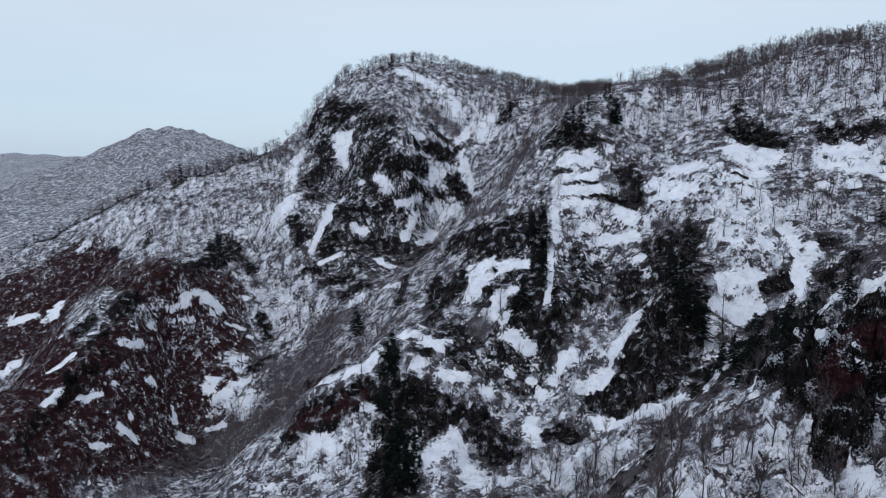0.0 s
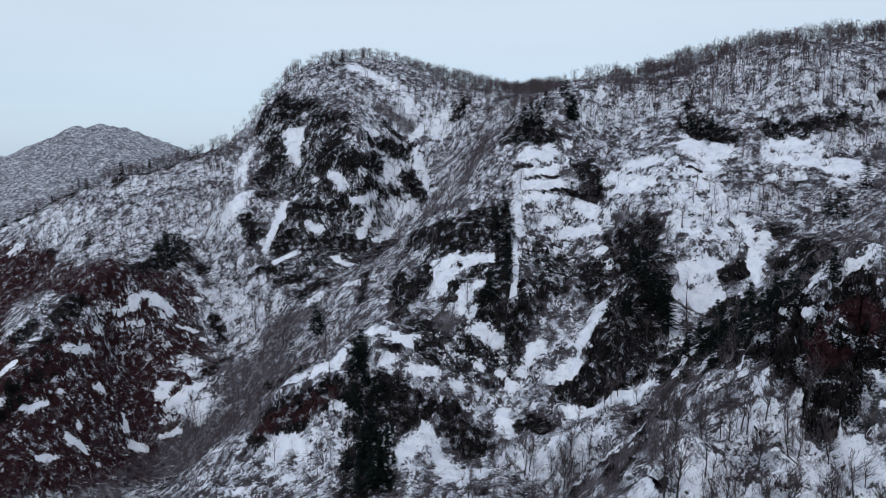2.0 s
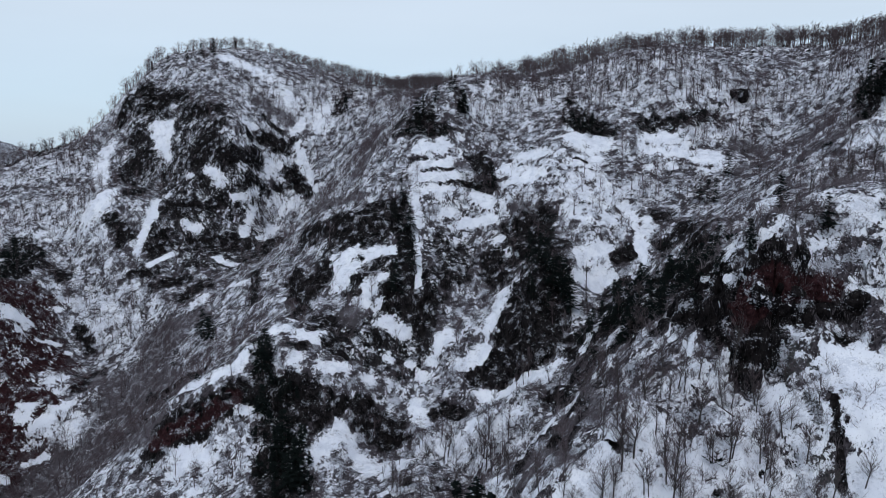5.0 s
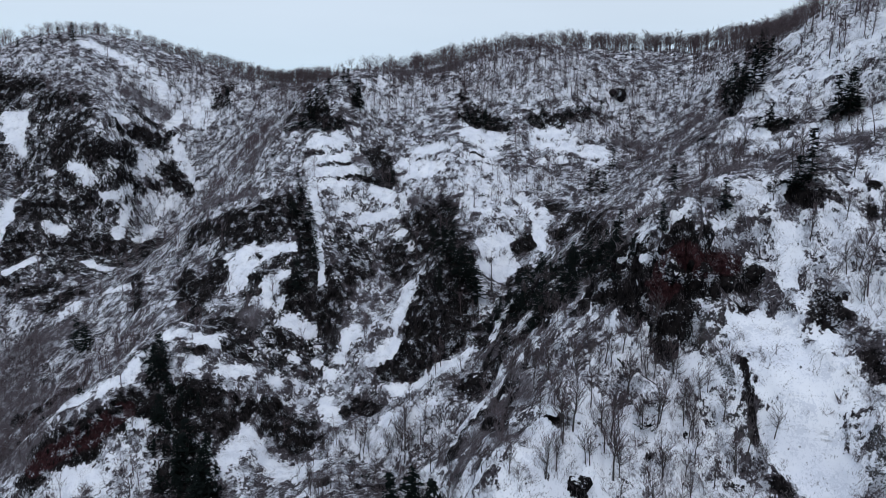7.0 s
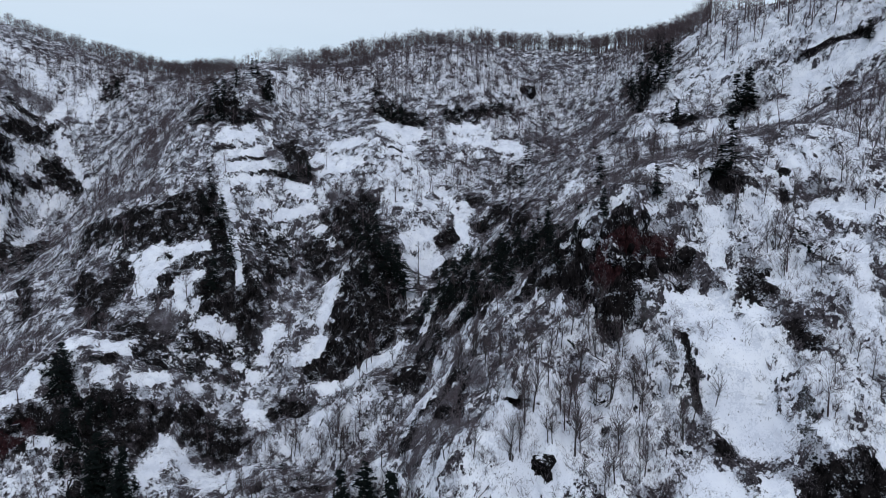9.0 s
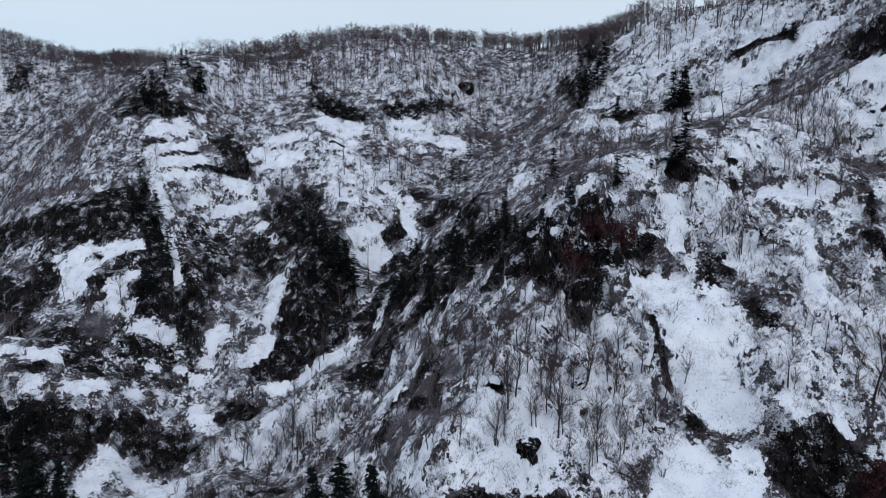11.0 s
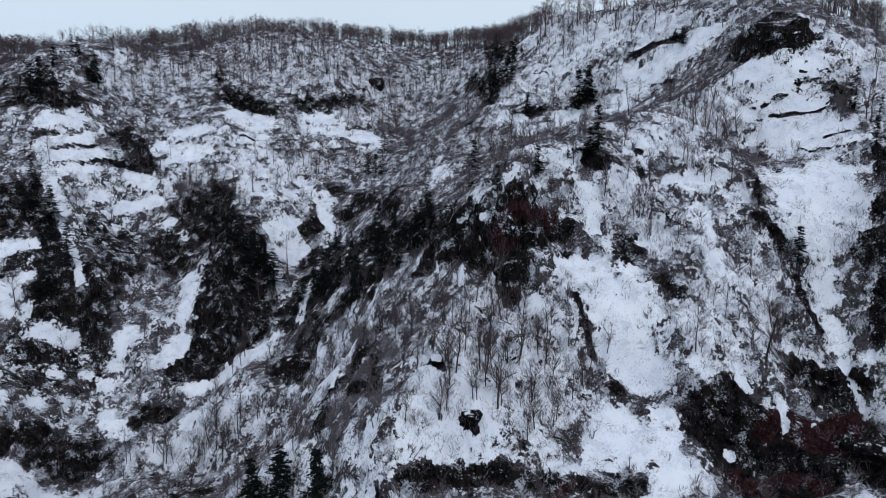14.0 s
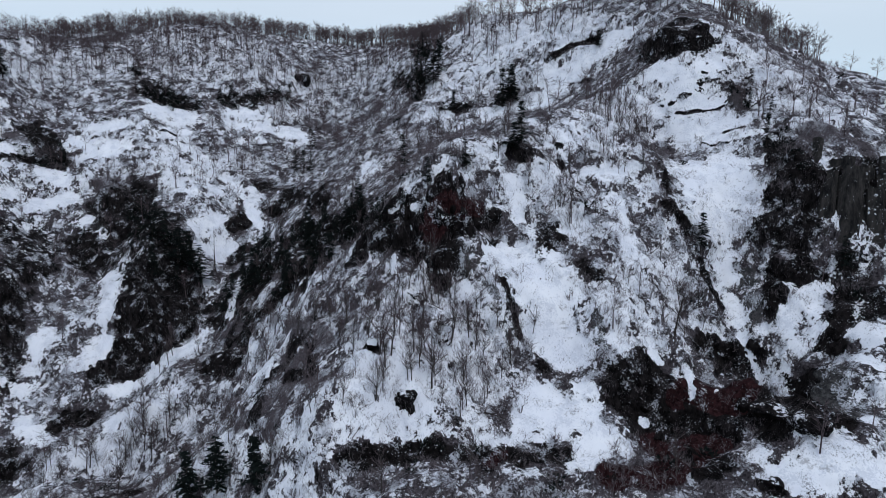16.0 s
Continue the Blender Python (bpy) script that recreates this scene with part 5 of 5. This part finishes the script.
# ---- rock outcrops, columns, logs ----
def boulder(seed, cuts=16, detail=2, mat=None):
    """A block of rock about 1 m in radius, broken off along flat faces."""
    rng = random.Random(seed)
    bm = bmesh.new()
    bmesh.ops.create_icosphere(bm, subdivisions=detail, radius=1.0)
    planes = []
    for _ in range(cuts):
        d = Vector((rng.uniform(-1, 1), rng.uniform(-1, 1), rng.uniform(-0.7, 0.7)))
        if rng.random() < 0.3:
            d = Vector((rng.uniform(-0.25, 0.25), rng.uniform(-0.25, 0.25), 1))
        planes.append((d.normalized(), rng.uniform(0.5, 0.8)))
    for v in bm.verts:
        for d, k in planes:
            over = v.co.dot(d) - k
            if over > 0:
                v.co -= d * over
        v.co += v.co.normalized() * (0.09 * noise.fractal(v.co * 2.6 + Vector((seed, 0, 0)), 0.6, 2.1, 5) - 0.05 * abs(math.sin(v.co.z * 9 + 2 * noise.noise(v.co * 2))))
    me = bpy.data.meshes.new("rock_outcrop")
    bm.to_mesh(me)
    bm.free()
    me.materials.append(mat or STONE)
    return me


BLOCKS = [boulder(700 + k) for k in range(9)]
rk = random.Random(77)
placed = []
# Blocks are also added on the bands that stand for the spur's shade.
for x0, y0, x1, y1, r in CLIFF_SHADE_BANDS:
    n = max(1, round(math.dist((x0, y0), (x1, y1)) / (1.5 * r)) + 1) if r > 1.8 else 0
    for k in range(n):
        f = (k + 0.5) / n
        i = vertex_at(x0 + (x1 - x0) * f + rk.uniform(-0.3, 0.3) * r, y0 + (y1 - y0) * f + rk.uniform(-0.3, 0.3) * r)
        size = min(9.0, r * rk.uniform(0.5, 0.95))
        m = Matrix.Translation(POS[i] - NRM0[i] * size * 0.6) @ pose(0, 0, 0, rk.uniform(-14, 14), rk.uniform(-14, 14), rk.uniform(0, 360))
        placed.append((POS[i][1] + 0.4 * POS[i][0], m @ Matrix.Diagonal((size * rk.uniform(0.8, 1.3), size * rk.uniform(0.8, 1.3), size * rk.uniform(0.75, 1.15), 1))))
placed.sort(key=lambda q: q[0])
for _, m in placed[:285]:
    ob = tagged(new("rock_outcrop", rk.choice(BLOCKS)), "dark wet rock outcrop with snow lying on its ledges", "rock", "rock outcrops")
    ob.matrix_basis = m
for _, m in placed[285:]:
    ob = tagged(new("crag", rk.choice(BLOCKS)), "dark crag on the far mountain face with thin snow on top", "rock", "crags of the far face")
    ob.matrix_basis = m


def column(seed):
    """One upright pillar of jointed rock, 1 m high and about 1 m across, to be scaled."""
    rng = random.Random(seed)
    bm = bmesh.new()
    sides, rows = 7, 14
    rings = []
    for j in range(rows + 1):
        z = j / rows
        ring = []
        for k in range(sides):
            g = 2 * math.pi * (k + 0.25 * math.sin(seed + k)) / sides
            rr = 0.5 * (1 + 0.14 * math.sin(seed * 3 + k * 2.1)) * (1 + 0.10 * noise.noise(Vector((math.cos(g) * 2, math.sin(g) * 2, z * 9 + seed)))) * (1 - 0.12 * z)
            ring.append(bm.verts.new((math.cos(g) * rr, math.sin(g) * rr, z)))
        rings.append(ring)
    for a, b in zip(rings[:-1], rings[1:]):
        for k in range(sides):
            bm.faces.new((a[k], a[(k + 1) % sides], b[(k + 1) % sides], b[k]))
    bm.faces.new(rings[-1])
    me = bpy.data.meshes.new("column")
    bm.to_mesh(me)
    bm.free()
    me.materials.append(COLUMN_ROCK)
    return me


def column_material():
    n = Nodes("grey_columnar_rock")
    up = n.t.nodes.new("ShaderNodeSeparateXYZ")
    n.link(n.pos.outputs["Normal"], up.inputs[0])
    stain = n.noise(2.4, 7, 0.7, (1.4, 1.4, 0.22))
    c = n.mix(n.step(stain, 0.3, 0.72), (0.006, 0.006, 0.007), (0.055, 0.050, 0.047))
    snow = n.step(n.math("ADD", n.math("MULTIPLY", up.outputs["Z"], 1.6), n.math("MULTIPLY", n.math("SUBTRACT", n.noise(0.8, 4, 0.7), 0.5), 2.0)), 0.75, 0.95)
    return n.finish(n.mix(snow, c, (0.80, 0.83, 0.88)), 0.8, n.bump(n.noise(1.2, 7, 0.7, (1, 1, 0.35)), 1.0, 0.6), 0.05)


COLUMN_ROCK = column_material()
pillars = tagged(new("cliff_columns"), "grey vertical rock columns of a snow-capped cliff", "cliff", kind="structure")
SHAFTS = [column(20 + k) for k in range(6)]
for k in range(17):
    f = k / 16
    i = vertex_at(134 + 2 * math.sin(k * 1.7) + 2 * f, 22 - 27 * f)
    foot = POS[i] - np.array([0, 0, 5])
    ob = new("column", SHAFTS[k % 6])
    ob.parent = pillars
    wide = rk.uniform(3.2, 6.0)
    ob.matrix_basis = Matrix.Translation(foot + np.array([rk.uniform(-1.0, 1.0), 0, 0])) @ pose(0, 0, 0, rk.uniform(-3, 3), rk.uniform(16, 24)) @ Matrix.Rotation(rk.uniform(0, 6.28), 4, "Z") @ Matrix.Diagonal((wide, wide, rk.uniform(17, 24), 1))


GREY_BLOCK, DARK_BLOCK = boulder(801, 12, 3, COLUMN_ROCK), boulder(802, 14, 3)
BOULDERS = [
    (42, 114.5, 0.2, (3.4, 2.0, 1.3), GREY_BLOCK, "boulder", "flat grey boulder lying in snow between bare trees"),
    (40.4, 103, 0.3, (3.3, 2.6, 1.7), DARK_BLOCK, "boulder", "dark brown boulder rising from a snowy slope"),
    (77.7, 19.7, 0.8, (6.2, 4.6, 4.2), DARK_BLOCK, "boulder", "large dark boulder with a cap of snow"),
    (63.7, 25.5, 0.3, (2.6, 2.2, 2.0), DARK_BLOCK, "boulder", "dark boulder standing in deep snow"),
    (275, 341, 0.5, (8.0, 6.0, 7.0), DARK_BLOCK, "crag", "dark round crag among leafless trees below the ridge"),
    (83, 28, 1.0, (8.0, 5.0, 2.6), DARK_BLOCK, "overhang", "dark rock overhang above a hollow in the cliff"),
]
for x, y, up, (a, b, c), block, name, label in BOULDERS:
    ob = tagged(new(name, block), label, "rock")
    ob.matrix_basis = Matrix.Translation(POS[vertex_at(x, y)] + np.array([0, 0, up])) @ pose(0, 0, 0, 0, 6, 35) @ Matrix.Diagonal((a, b, c, 1))


def log_mesh(seed, length, radius, stubs):
    rng = random.Random(seed)
    s = Shape()
    p, r = Vector((0, 0, 0)), radius
    d = Vector((0, 0, 1))
    for k in range(6):
        d = (d + Vector((rng.uniform(-0.1, 0.1), rng.uniform(-0.1, 0.1), 0))).normalized()
        q = p + d * length / 6
        s.tube(p, q, r, r * 0.82, 7)
        if k and stubs:
            e = around(d, rng.uniform(0.5, 1.1), rng.uniform(0, 6.28), rng)
            s.tube(q, q + e * length * rng.uniform(0.08, 0.22), r * 0.4, r * 0.1, 4)
        p, r = q, r * 0.82
    return s.mesh("trunk", FIR_BARK)


for x, y, length, tilt, turn, name, label in SNAGS:
    i = vertex_at(x, y)
    ob = new(name, log_mesh(int(x * 7 + y), length, 0.34 if tilt < 40 else 0.2, True))
    ob.matrix_basis = Matrix.Translation(POS[i] - np.array([0, 0, 0.3])) @ pose(0, 0, 0, 0, 0, turn) @ pose(0, 0, 0, 0, tilt, 0)
    tagged(ob, label, "dead tree", "dead trunks")
